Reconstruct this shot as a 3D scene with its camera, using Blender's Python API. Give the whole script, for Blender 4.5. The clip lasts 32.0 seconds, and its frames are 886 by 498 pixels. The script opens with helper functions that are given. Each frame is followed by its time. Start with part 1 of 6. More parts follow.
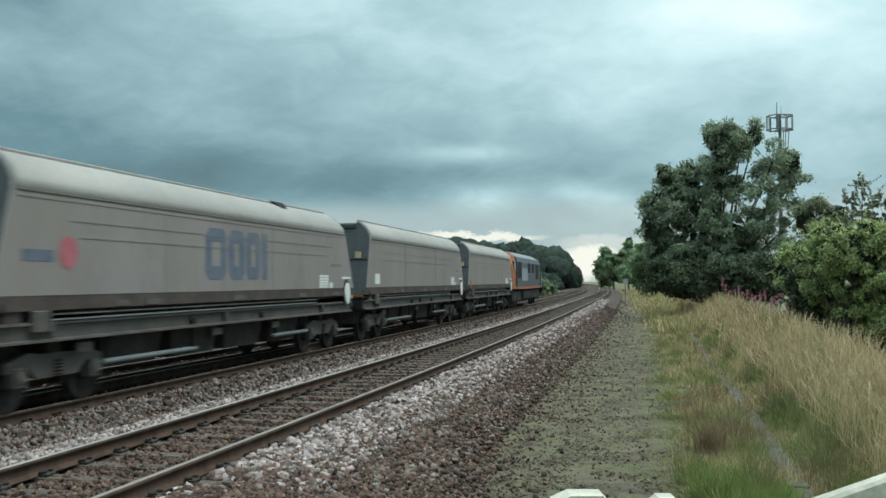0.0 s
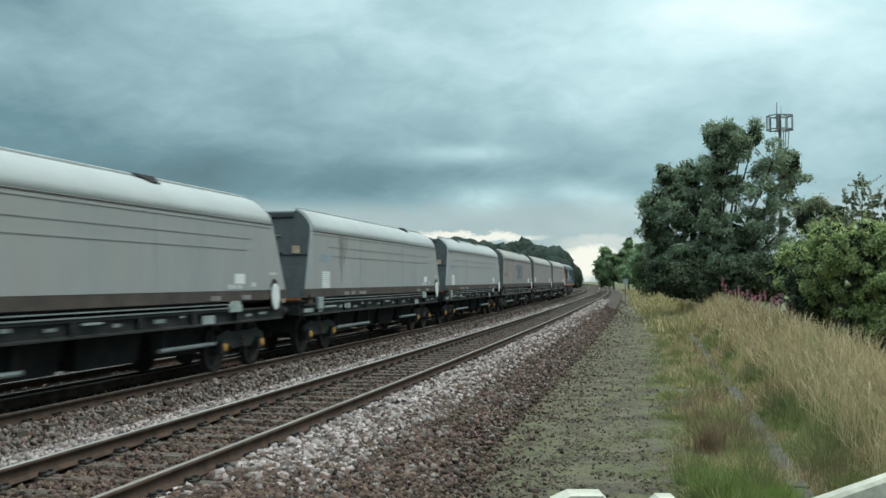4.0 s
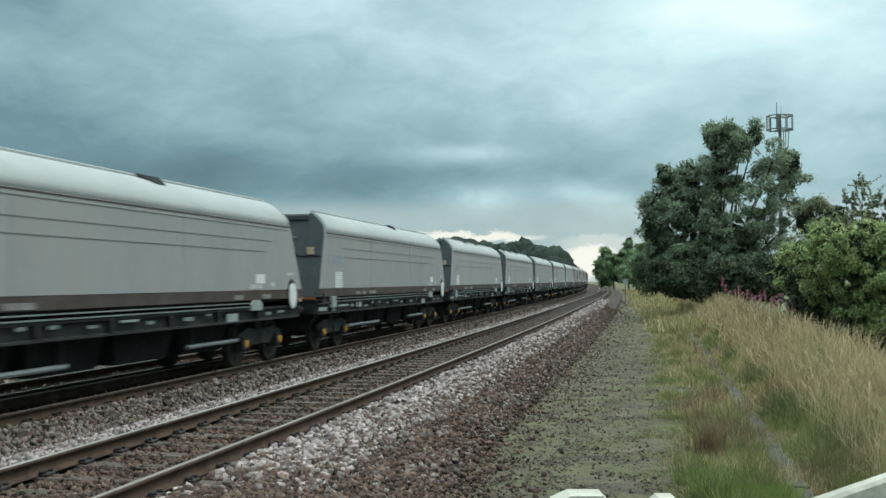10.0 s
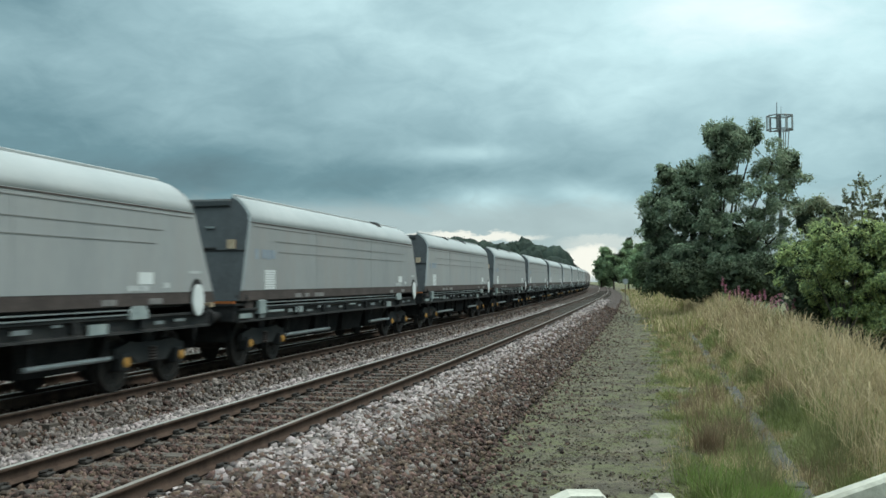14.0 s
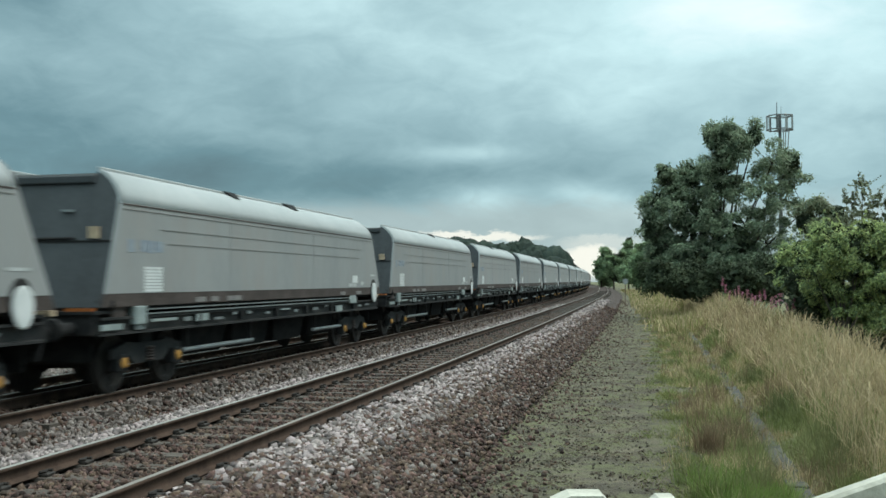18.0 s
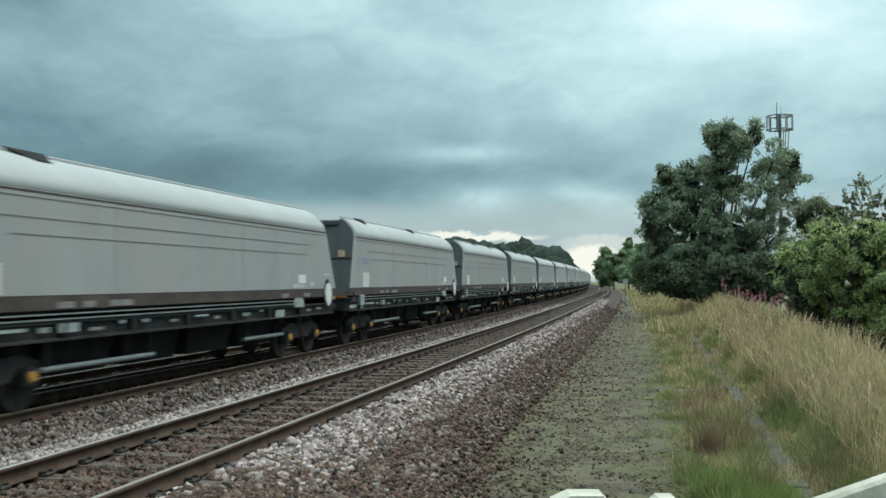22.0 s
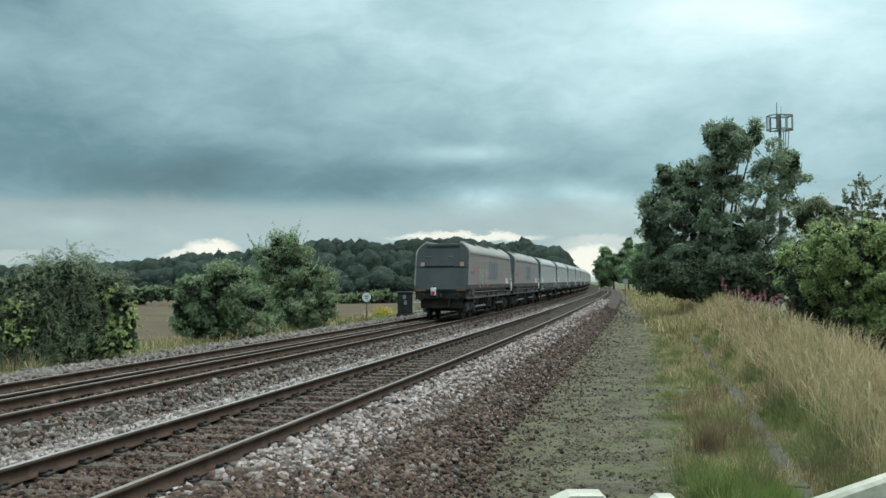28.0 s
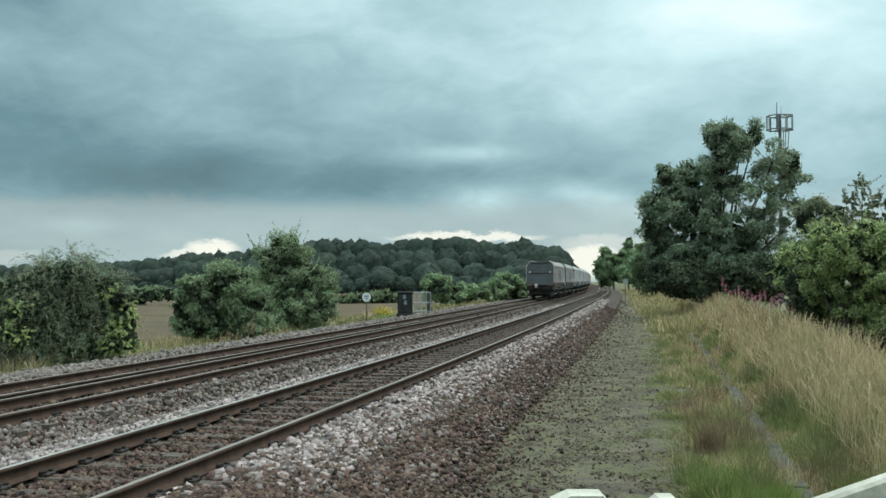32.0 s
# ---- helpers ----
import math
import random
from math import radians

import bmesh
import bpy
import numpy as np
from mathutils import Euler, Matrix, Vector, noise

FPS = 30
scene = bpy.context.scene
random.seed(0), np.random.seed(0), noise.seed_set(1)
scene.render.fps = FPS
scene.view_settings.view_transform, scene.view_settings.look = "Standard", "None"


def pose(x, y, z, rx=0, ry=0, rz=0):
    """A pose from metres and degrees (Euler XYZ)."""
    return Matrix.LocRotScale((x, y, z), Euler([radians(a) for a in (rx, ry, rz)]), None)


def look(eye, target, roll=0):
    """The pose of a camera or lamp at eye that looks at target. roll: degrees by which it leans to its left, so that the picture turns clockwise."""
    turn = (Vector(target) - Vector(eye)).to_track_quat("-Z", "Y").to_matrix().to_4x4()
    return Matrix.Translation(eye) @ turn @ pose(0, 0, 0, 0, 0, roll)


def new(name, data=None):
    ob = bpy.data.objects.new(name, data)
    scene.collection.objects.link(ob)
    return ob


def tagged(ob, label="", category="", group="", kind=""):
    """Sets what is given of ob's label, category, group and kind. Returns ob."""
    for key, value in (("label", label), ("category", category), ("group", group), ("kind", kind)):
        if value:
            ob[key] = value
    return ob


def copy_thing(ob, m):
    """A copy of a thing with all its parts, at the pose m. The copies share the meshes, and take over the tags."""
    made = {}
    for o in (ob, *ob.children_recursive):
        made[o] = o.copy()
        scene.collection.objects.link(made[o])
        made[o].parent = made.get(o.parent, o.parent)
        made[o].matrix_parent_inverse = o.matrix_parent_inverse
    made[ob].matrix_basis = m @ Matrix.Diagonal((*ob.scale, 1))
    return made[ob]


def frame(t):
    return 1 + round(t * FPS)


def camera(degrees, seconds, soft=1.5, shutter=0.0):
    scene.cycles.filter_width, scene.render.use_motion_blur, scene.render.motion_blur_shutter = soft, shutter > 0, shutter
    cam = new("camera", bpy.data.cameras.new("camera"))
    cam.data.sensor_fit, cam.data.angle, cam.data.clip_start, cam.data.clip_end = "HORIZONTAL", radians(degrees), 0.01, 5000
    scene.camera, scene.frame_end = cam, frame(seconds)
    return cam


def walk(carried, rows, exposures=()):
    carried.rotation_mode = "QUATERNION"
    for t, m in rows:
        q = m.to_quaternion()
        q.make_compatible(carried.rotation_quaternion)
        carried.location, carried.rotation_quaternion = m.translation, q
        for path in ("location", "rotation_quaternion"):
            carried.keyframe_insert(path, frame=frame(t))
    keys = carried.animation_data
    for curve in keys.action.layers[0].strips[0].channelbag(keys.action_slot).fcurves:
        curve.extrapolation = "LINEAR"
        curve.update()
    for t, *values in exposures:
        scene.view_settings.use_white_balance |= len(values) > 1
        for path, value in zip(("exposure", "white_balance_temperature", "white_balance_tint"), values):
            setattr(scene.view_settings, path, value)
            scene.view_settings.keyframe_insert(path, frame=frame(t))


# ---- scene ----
# ================= camera =================
EYE_Z = 1.72
YAW, PITCH = radians(12.30), radians(1.71)
cam = camera(46.0, 32.0, soft=1.55, shutter=0.5)
eye = (0.0, 0.0, EYE_Z)
aim = (-math.sin(YAW) * math.cos(PITCH) * 50, math.cos(YAW) * math.cos(PITCH) * 50, EYE_Z + math.sin(PITCH) * 50)
walk(cam, [(0.0, look(eye, aim)), (32.0, look(eye, aim))], exposures=[(0.0, 0.0), (32.0, 0.0)])

# ================= world and sun =================
SUN_EL, SUN_AZ = radians(64), radians(70)
world = bpy.data.worlds.new("overcast_sky")
scene.world = world
world.use_nodes = True


class Nodes:
    """Short-hand for node trees."""

    def __init__(self, tree):
        self.t = tree

    def add(self, kind, **props):
        n = self.t.nodes.new(kind)
        for k, v in props.items():
            if k == "op":
                n.operation = v
            elif k == "blend":
                n.blend_type = v
            elif k == "data":
                n.data_type = v
            elif k == "clamp":
                n.use_clamp = v
        return n

    def put(self, sock, v):
        if isinstance(v, bpy.types.NodeSocket):
            self.t.links.new(v, sock)
        elif v is not None:
            sock.default_value = v

    def math(self, op, a, b=None, c=None, clamp=False):
        n = self.add("ShaderNodeMath", op=op, clamp=clamp)
        for s, v in zip(n.inputs, (a, b, c)):
            self.put(s, v)
        return n.outputs[0]

    def vmath(self, op, a, b=None, out=0):
        n = self.add("ShaderNodeVectorMath", op=op)
        self.put(n.inputs[0], a)
        self.put(n.inputs[1], b)
        return n.outputs[out]

    def mix(self, fac, a, b, blend="MIX"):
        n = self.add("ShaderNodeMix", data="RGBA", blend=blend)
        self.put(n.inputs[0], fac)
        self.put(n.inputs[6], a)
        self.put(n.inputs[7], b)
        return n.outputs[2]

    def ramp(self, fac, *stops):
        n = self.add("ShaderNodeValToRGB")
        e = n.color_ramp.elements
        while len(e) < len(stops):
            e.new(0.5)
        for el, (p, c) in zip(e, stops):
            el.position = p
            el.color = c if len(c) == 4 else (*c, 1)
        self.put(n.inputs[0], fac)
        return n.outputs[0]

    def noise(self, vec, scale, detail=4, rough=0.55, dist=0.0, color=False):
        n = self.add("ShaderNodeTexNoise")
        self.put(n.inputs["Vector"], vec)
        n.inputs["Scale"].default_value = scale
        n.inputs["Detail"].default_value = detail
        n.inputs["Roughness"].default_value = rough
        n.inputs["Distortion"].default_value = dist
        return n.outputs["Color" if color else "Fac"]

    def smooth(self, v, lo, hi):
        n = self.add("ShaderNodeMapRange")
        n.interpolation_type = "SMOOTHSTEP"
        self.put(n.inputs[0], v)
        n.inputs[1].default_value, n.inputs[2].default_value = lo, hi
        return n.outputs[0]


def sky_way(az, el):
    """Direction: az degrees to the right of the track's line, el degrees up."""
    a, e = radians(az), radians(el)
    return (math.sin(a) * math.cos(e), math.cos(a) * math.cos(e), math.sin(e))


def build_sky():
    t = world.node_tree
    t.nodes.clear()
    N = Nodes(t)
    d = N.add("ShaderNodeTexCoord").outputs["Generated"]
    sep = N.add("ShaderNodeSeparateXYZ")
    N.put(sep.inputs[0], d)
    x, y, z = sep.outputs
    el = N.math("ARCSINE", z)
    el = N.math("MULTIPLY", el, 57.2958)
    az = N.math("MULTIPLY", N.math("ARCTAN2", x, y), 57.2958)
    zz = N.math("ADD", N.math("MAXIMUM", z, 0.0), 0.10)
    px, py = N.math("DIVIDE", x, zz), N.math("DIVIDE", y, zz)
    pl = N.add("ShaderNodeCombineXYZ")
    N.put(pl.inputs[0], px)
    N.put(pl.inputs[1], py)
    plane = pl.outputs[0]
    # angular coordinates for the soft low banks
    ang = N.add("ShaderNodeCombineXYZ")
    N.put(ang.inputs[0], N.math("MULTIPLY", az, 0.075))
    N.put(ang.inputs[1], N.math("MULTIPLY", el, 0.16))
    angv = ang.outputs[0]
    n1 = N.noise(angv, 1.3, 4, 0.5, 0.5)
    n2 = N.noise(plane, 0.42, 3, 0.45, 0.2)
    n3 = N.noise(angv, 4.2, 8, 0.58, 0.7)
    n4 = N.noise(angv, 10.0, 6, 0.6, 0.9)
    # brightness of the cloud deck
    v = N.math("ADD", N.math("MULTIPLY", N.math("SUBTRACT", n1, 0.5), 0.40), N.math("MULTIPLY", N.math("SUBTRACT", n2, 0.5), 0.26))
    v = N.math("ADD", v, N.math("ADD", N.math("MULTIPLY", N.math("SUBTRACT", n3, 0.5), 0.19), N.math("MULTIPLY", N.math("SUBTRACT", n4, 0.5), 0.05)))
    v = N.math("ADD", v, 0.52)

    def lobe(a, e, ra, re, gain):
        nonlocal v
        da = N.math("DIVIDE", N.math("SUBTRACT", az, a), ra)
        de = N.math("DIVIDE", N.math("SUBTRACT", el, e), re)
        q = N.math("ADD", N.math("MULTIPLY", da, da), N.math("MULTIPLY", de, de))
        g = N.math("MULTIPLY", N.math("EXPONENT", N.math("MULTIPLY", q, -1.0)), gain)
        v = N.math("ADD", v, g)

    for L in SKY_LOBES:
        lobe(*L)
    v = N.math("MAXIMUM", v, 0.12)
    deck = N.ramp(v, *SKY_RAMP)
    # the flat underside of the cloud deck, with a paler band beneath it
    under = N.math("ADD", el, N.math("ADD", N.math("MULTIPLY", N.math("SUBTRACT", n3, 0.5), 1.8), N.math("MULTIPLY", N.math("SUBTRACT", n1, 0.5), 1.6)))
    band = N.math("SUBTRACT", 1.0, N.smooth(under, 3.55, 4.75))
    deck = N.mix(N.math("MULTIPLY", band, 0.52), deck, (0.41, 0.475, 0.465, 1))
    # the bright break under the cloud deck, low over the wood
    edge = N.math("SUBTRACT", N.noise(angv, 11.0, 6, 0.62, 0.2), 0.5)
    low = 0.0
    for a, e, ra, re, g in SKY_BREAKS:
        da = N.math("DIVIDE", N.math("SUBTRACT", az, a), ra)
        de = N.math("DIVIDE", N.math("ADD", N.math("SUBTRACT", el, e), N.math("MULTIPLY", edge, 1.1)), re)
        q = N.math("ADD", N.math("MULTIPLY", da, da), N.math("MULTIPLY", de, de))
        low = N.math("MAXIMUM", low, N.math("MULTIPLY", N.math("SUBTRACT", 1.0, N.smooth(q, 0.25, 1.3)), g))
    deck = N.mix(N.smooth(el, 17.5, 40.0), deck, N.mix(1.0, deck, (1.18, 1.0, 0.94, 1), "MULTIPLY"))
    col = N.mix(low, deck, (0.88, 0.89, 0.80, 1))
    sky = N.add("ShaderNodeTexSky")
    sky.sky_type = "NISHITA"
    sky.sun_disc = False
    sky.sun_elevation, sky.sun_rotation = SUN_EL, SUN_AZ
    b0 = N.add("ShaderNodeBackground")
    N.put(b0.inputs[0], sky.outputs[0])
    b0.inputs[1].default_value = 0.08
    b1 = N.add("ShaderNodeBackground")
    N.put(b1.inputs[0], col)
    N.put(b1.inputs[1], N.math("MULTIPLY", SKY_GAIN, N.math("ADD", 1.0, N.math("MULTIPLY", N.smooth(el, 17.5, 60.0), 3.2))))
    m = N.add("ShaderNodeMixShader")
    m.inputs[0].default_value = 0.93
    t.links.new(b0.outputs[0], m.inputs[1])
    t.links.new(b1.outputs[0], m.inputs[2])
    out = N.add("ShaderNodeOutputWorld")
    t.links.new(m.outputs[0], out.inputs[0])


SKY_GAIN = 1.13
# brighter and darker banks of the deck: azimuth, elevation, widths, gain
SKY_LOBES = [(-5.2, 4.9, 1.8, 0.6, 0.16), (-3.6, 4.5, 1.4, 0.4, 0.12), (-1.0, 3.7, 1.5, 0.5, 0.12), (-31.2, 2.9, 2.4, 0.4, 0.14), (-12, 15, 16, 3.2, 0.10), (-18, 4.2, 22, 2.0, -0.06), (-21.0, 5.5, 9, 1.9, -0.15), (-29, 6.2, 8, 2.4, -0.17), (-35, 7.5, 4, 3.5, -0.14), (-14.5, 5.4, 5, 1.2, -0.10), (-5.6, 6.1, 5, 1.5, -0.10), (-27, 11.7, 6, 3, -0.05), (-34, 14.5, 5, 2, -0.16),
             (-22.6, 14.8, 6, 2, 0.12), (-10.2, 11, 8, 3, 0.08), (3.0, 15.0, 6.5, 3.0, 0.34), (9.5, 12.3, 6, 4, 0.22), (-2.6, 11.4, 5, 3, 0.14), (-11.2, 6.9, 3.5, 0.55, 0.22),
             (-9.9, 4.5, 2.5, 0.9, 0.28), (-31, 2.9, 10, 1.1, 0.04), (-18, 3.2, 6, 0.9, 0.06), (-3.7, 3.3, 3, 1.6, 0.18), (8.4, 6.1, 5, 3, 0.12)]
# gaps low over the horizon where bright sky shows
SKY_BREAKS = [(-24.8, 1.65, 1.5, 0.6, 1.0), (-25.2, 1.35, 2.3, 0.30, 0.8), (-11.0, 2.35, 4.4, 0.32, 0.9), (-4.3, 1.0, 2.0, 1.1, 1.0), (-3.6, 2.0, 2.5, 0.5, 0.35), (-36, 1.2, 3, 0.4, 0.2)]
SKY_RAMP = [(0.0, (0.075, 0.125, 0.142)), (0.3, (0.140, 0.260, 0.298)), (0.55, (0.322, 0.497, 0.538)), (0.8, (0.58, 0.82, 0.85)), (1.0, (0.82, 0.98, 1.0))]
build_sky()
sun = new("sun", bpy.data.lights.new("sun", "SUN"))
sun.data.energy, sun.data.angle, sun.data.color = 1.7, radians(30), (1.0, 0.93, 0.84)
sun.matrix_world = look((0, 0, 0), [-c for c in sky_way(math.degrees(SUN_AZ), math.degrees(SUN_EL))])
sun.location = (0, -30, 60)

# ================= the line of the railway =================
GAUGE = 1.505
LINE_S = np.arange(-420.0, 1400.0, 0.5)
_k = np.interp(LINE_S, [-60, 0, 30, 70, 130, 250, 330], [0.0, 7.47e-4, 4.6e-4, 1.0e-4, 3.8e-4, 0.6e-4, 5.0e-4])
_phi = np.concatenate([[0], np.cumsum((_k[1:] + _k[:-1]) / 2 * 0.5)])
_phi -= np.interp(0, LINE_S, _phi)
_x = np.concatenate([[0], np.cumsum(-np.sin((_phi[1:] + _phi[:-1]) / 2) * 0.5)])
_y = np.concatenate([[0], np.cumsum(np.cos((_phi[1:] + _phi[:-1]) / 2) * 0.5)])
_x += -5.95 - np.interp(0, LINE_S, _x)
_y -= np.interp(0, LINE_S, _y)


def line(s, o):
    """Plan position at s metres along the line and o metres to the right of the nearest track's left rail."""
    p = np.interp(s, LINE_S, _phi)
    return np.interp(s, LINE_S, _x) + o * np.cos(p), np.interp(s, LINE_S, _y) + o * np.sin(p)


def heading(s):
    return float(np.interp(s, LINE_S, _phi))


NEAR_C, FAR_C = GAUGE / 2, -2.52 - GAUGE / 2
CANT = 0.008
FAR_Z = -0.034 - CANT * GAUGE / 2


def place(s, o, z, turn=0.0):
    x, y = line(s, o)
    return pose(float(x), float(y), z, 0, 0, math.degrees(heading(s)) + turn)


def height(o, s=None):
    """Level of the ground across the line; the bank on the right rises farther along."""
    rise = 0.0 if s is None else np.interp(s, [14, 40, 70], [0.0, 0.14, 0.42]) * np.interp(o, [7.7, 9.3, 9.7, 10.6], [0, 1, 1, 0])
    return rise + np.interp(o, [-400, -80, -30, -14, -11, -8.9, -6.3, -2.2, -1.75, -1.2, -0.6, 2.45, 3.9, 7.55, 8.4, 9.3, 9.7, 10.6, 40, 400],
                     [-1.6, -1.3, -1.0, -0.85, -0.65, -0.50, -0.22, -0.22, -0.40, -0.36, -0.19, -0.19, -0.60, -0.60, -0.38, -0.08, -0.08, -0.75, -0.8, -0.9])

# ================= mesh helpers =================
def fast_mesh(name, verts, faces, smooth=False):
    verts, faces = np.asarray(verts, np.float32), np.asarray(faces, np.int32)
    me = bpy.data.meshes.new(name)
    n, k = faces.shape
    me.vertices.add(len(verts))
    me.vertices.foreach_set("co", verts.ravel())
    me.loops.add(n * k)
    me.loops.foreach_set("vertex_index", faces.ravel())
    me.polygons.add(n)
    me.polygons.foreach_set("loop_start", np.arange(0, n * k, k, dtype=np.int32))
    me.polygons.foreach_set("loop_total", np.full(n, k, np.int32))
    if smooth:
        me.polygons.foreach_set("use_smooth", np.ones(n, bool))
    me.update(calc_edges=True)
    return me


def mesh_of(bm, name, material=None, smooth=False):
    me = bpy.data.meshes.new(name)
    bmesh.ops.recalc_face_normals(bm, faces=bm.faces)
    bm.to_mesh(me)
    bm.free()
    if material:
        me.materials.append(material)
    if smooth:
        for p in me.polygons:
            p.use_smooth = True
    return me


def part(name, bm, material, parent, label="", m=None, smooth=False):
    """One mesh object under a thing or under a part. bm: a bmesh or a ready mesh."""
    me = bm if isinstance(bm, bpy.types.Mesh) else mesh_of(bm, name, material, smooth)
    if not me.materials and material:
        me.materials.append(material)
    ob = new(name, me)
    ob.parent = parent
    if m is not None:
        ob.matrix_basis = m
    if label:
        ob["label"] = label
    return ob


def thing(name, me, label, category, group="", kind="", m=None):
    ob = new(name, me)
    if m is not None:
        ob.matrix_basis = m
    return tagged(ob, label, category, group, kind)


def box(bm, x0, x1, y0, y1, z0, z1, bevel=0.0):
    r = bmesh.ops.create_cube(bm, size=1.0)
    vs = r["verts"]
    for v in vs:
        v.co = Vector(((x0 + x1) / 2 + v.co.x * (x1 - x0), (y0 + y1) / 2 + v.co.y * (y1 - y0), (z0 + z1) / 2 + v.co.z * (z1 - z0)))
    if bevel:
        es = list({e for v in vs for e in v.link_edges})
        bmesh.ops.bevel(bm, geom=es, offset=bevel, segments=1, affect="EDGES")
    return bm


def new_box(*a, bevel=0.0):
    return box(bmesh.new(), *a, bevel=bevel)


def rod(bm, a, b, r0, r1=None, seg=8):
    """A tapered round bar from a to b."""
    a, b = Vector(a), Vector(b)
    r1 = r0 if r1 is None else r1
    d = b - a
    q = d.to_track_quat("Z", "Y").to_matrix()
    rings = []
    for p, r in ((a, r0), (b, r1)):
        rings.append([bm.verts.new(p + q @ Vector((math.cos(i * 2 * math.pi / seg) * r, math.sin(i * 2 * math.pi / seg) * r, 0))) for i in range(seg)])
    for i in range(seg):
        bm.faces.new((rings[0][i], rings[0][(i + 1) % seg], rings[1][(i + 1) % seg], rings[1][i]))
    bm.faces.new(rings[0][::-1])
    bm.faces.new(rings[1])
    return bm


def turned(bm, profile, axis="X", seg=20, at=(0, 0, 0)):
    """A turned solid: profile of (along, radius)."""
    at = Vector(at)
    rings = []
    for h, r in profile:
        ring = []
        for i in range(seg):
            c, s = math.cos(i * 2 * math.pi / seg) * r, math.sin(i * 2 * math.pi / seg) * r
            ring.append(bm.verts.new(at + (Vector((h, c, s)) if axis == "X" else Vector((c, h, s)) if axis == "Y" else Vector((c, s, h)))))
        rings.append(ring)
    for a, b in zip(rings, rings[1:]):
        for i in range(seg):
            bm.faces.new((a[i], a[(i + 1) % seg], b[(i + 1) % seg], b[i]))
    bm.faces.new(rings[0][::-1])
    bm.faces.new(rings[-1])
    return bm


def prism(bm, pts, y0, y1):
    """A bar along y with the cross-section pts (x, z)."""
    a = [bm.verts.new((x, y0, z)) for x, z in pts]
    b = [bm.verts.new((x, y1, z)) for x, z in pts]
    n = len(pts)
    for i in range(n):
        bm.faces.new((a[i], a[(i + 1) % n], b[(i + 1) % n], b[i]))
    bm.faces.new(a[::-1])
    bm.faces.new(b)
    return bm


def slab(bm, pts, thick):
    """A flat plate: outline pts (Vectors) thickened by the vector thick."""
    a = [bm.verts.new(p) for p in pts]
    b = [bm.verts.new(Vector(p) + thick) for p in pts]
    n = len(pts)
    for i in range(n):
        bm.faces.new((a[i], a[(i + 1) % n], b[(i + 1) % n], b[i]))
    bm.faces.new(a[::-1])
    bm.faces.new(b)
    return bm


# ================= materials =================
def material(name, c0, c1, rough=0.7, metal=0.0, scale=3.0, fine=40.0, bump=0.2, spot=None, spot_at=(0.55, 0.7), spot_scale=1.2, stretch=(1, 1, 1),
             island=0.0, per_object=0.0, spec=0.4, translucent=0.0, bump_dist=0.01, world_space=False):
    """Two colours mixed by coarse and fine noise, with an optional third in stains, fine relief, and variation by island or by object."""
    ma = bpy.data.materials.new(name)
    ma.use_nodes = True
    t = ma.node_tree
    t.nodes.clear()
    N = Nodes(t)
    if world_space:
        vec = N.add("ShaderNodeNewGeometry").outputs["Position"]
    else:
        vec = N.add("ShaderNodeTexCoord").outputs["Object"]
    if stretch != (1, 1, 1):
        vec = N.vmath("MULTIPLY", vec, stretch)
    coarse, grain = N.noise(vec, scale, 5, 0.6), N.noise(vec, fine, 3, 0.6)
    f = N.math("ADD", N.math("MULTIPLY", coarse, 0.65), N.math("MULTIPLY", grain, 0.35))
    col = N.mix(N.smooth(f, 0.36, 0.64), (*c0, 1), (*c1, 1))
    if spot:
        col = N.mix(N.smooth(N.noise(vec, spot_scale, 6, 0.65, 0.5), *spot_at), col, (*spot, 1))
    rnd = None
    if island:
        rnd, amt = N.add("ShaderNodeNewGeometry").outputs["Random Per Island"], island
    elif per_object:
        rnd, amt = N.add("ShaderNodeObjectInfo").outputs["Random"], per_object
    if rnd is not None:
        k = N.math("ADD", 1.0 - amt, N.math("MULTIPLY", rnd, 2 * amt))
        vv = N.add("ShaderNodeHueSaturation")
        N.put(vv.inputs["Value"], k)
        N.put(vv.inputs["Hue"], N.math("ADD", 0.5 - amt * 0.03, N.math("MULTIPLY", N.math("FRACT", N.math("MULTIPLY", rnd, 7.3)), amt * 0.06)))
        N.put(vv.inputs["Color"], col)
        col = vv.outputs[0]
    bs = N.add("ShaderNodeBsdfPrincipled")
    N.put(bs.inputs["Base Color"], col)
    N.put(bs.inputs["Roughness"], N.math("ADD", rough - 0.08, N.math("MULTIPLY", coarse, 0.16), clamp=True))
    bs.inputs["Metallic"].default_value = metal
    bs.inputs["Specular IOR Level"].default_value = spec
    if bump:
        b = N.add("ShaderNodeBump")
        b.inputs["Strength"].default_value = bump
        b.inputs["Distance"].default_value = bump_dist
        N.put(b.inputs["Height"], grain)
        t.links.new(b.outputs[0], bs.inputs["Normal"])
    out = N.add("ShaderNodeOutputMaterial")
    if translucent:
        tr = N.add("ShaderNodeBsdfTranslucent")
        N.put(tr.inputs[0], col)
        mx = N.add("ShaderNodeMixShader")
        mx.inputs[0].default_value = translucent
        t.links.new(bs.outputs[0], mx.inputs[1])
        t.links.new(tr.outputs[0], mx.inputs[2])
        t.links.new(mx.outputs[0], out.inputs[0])
    else:
        t.links.new(bs.outputs[0], out.inputs[0])
    return ma


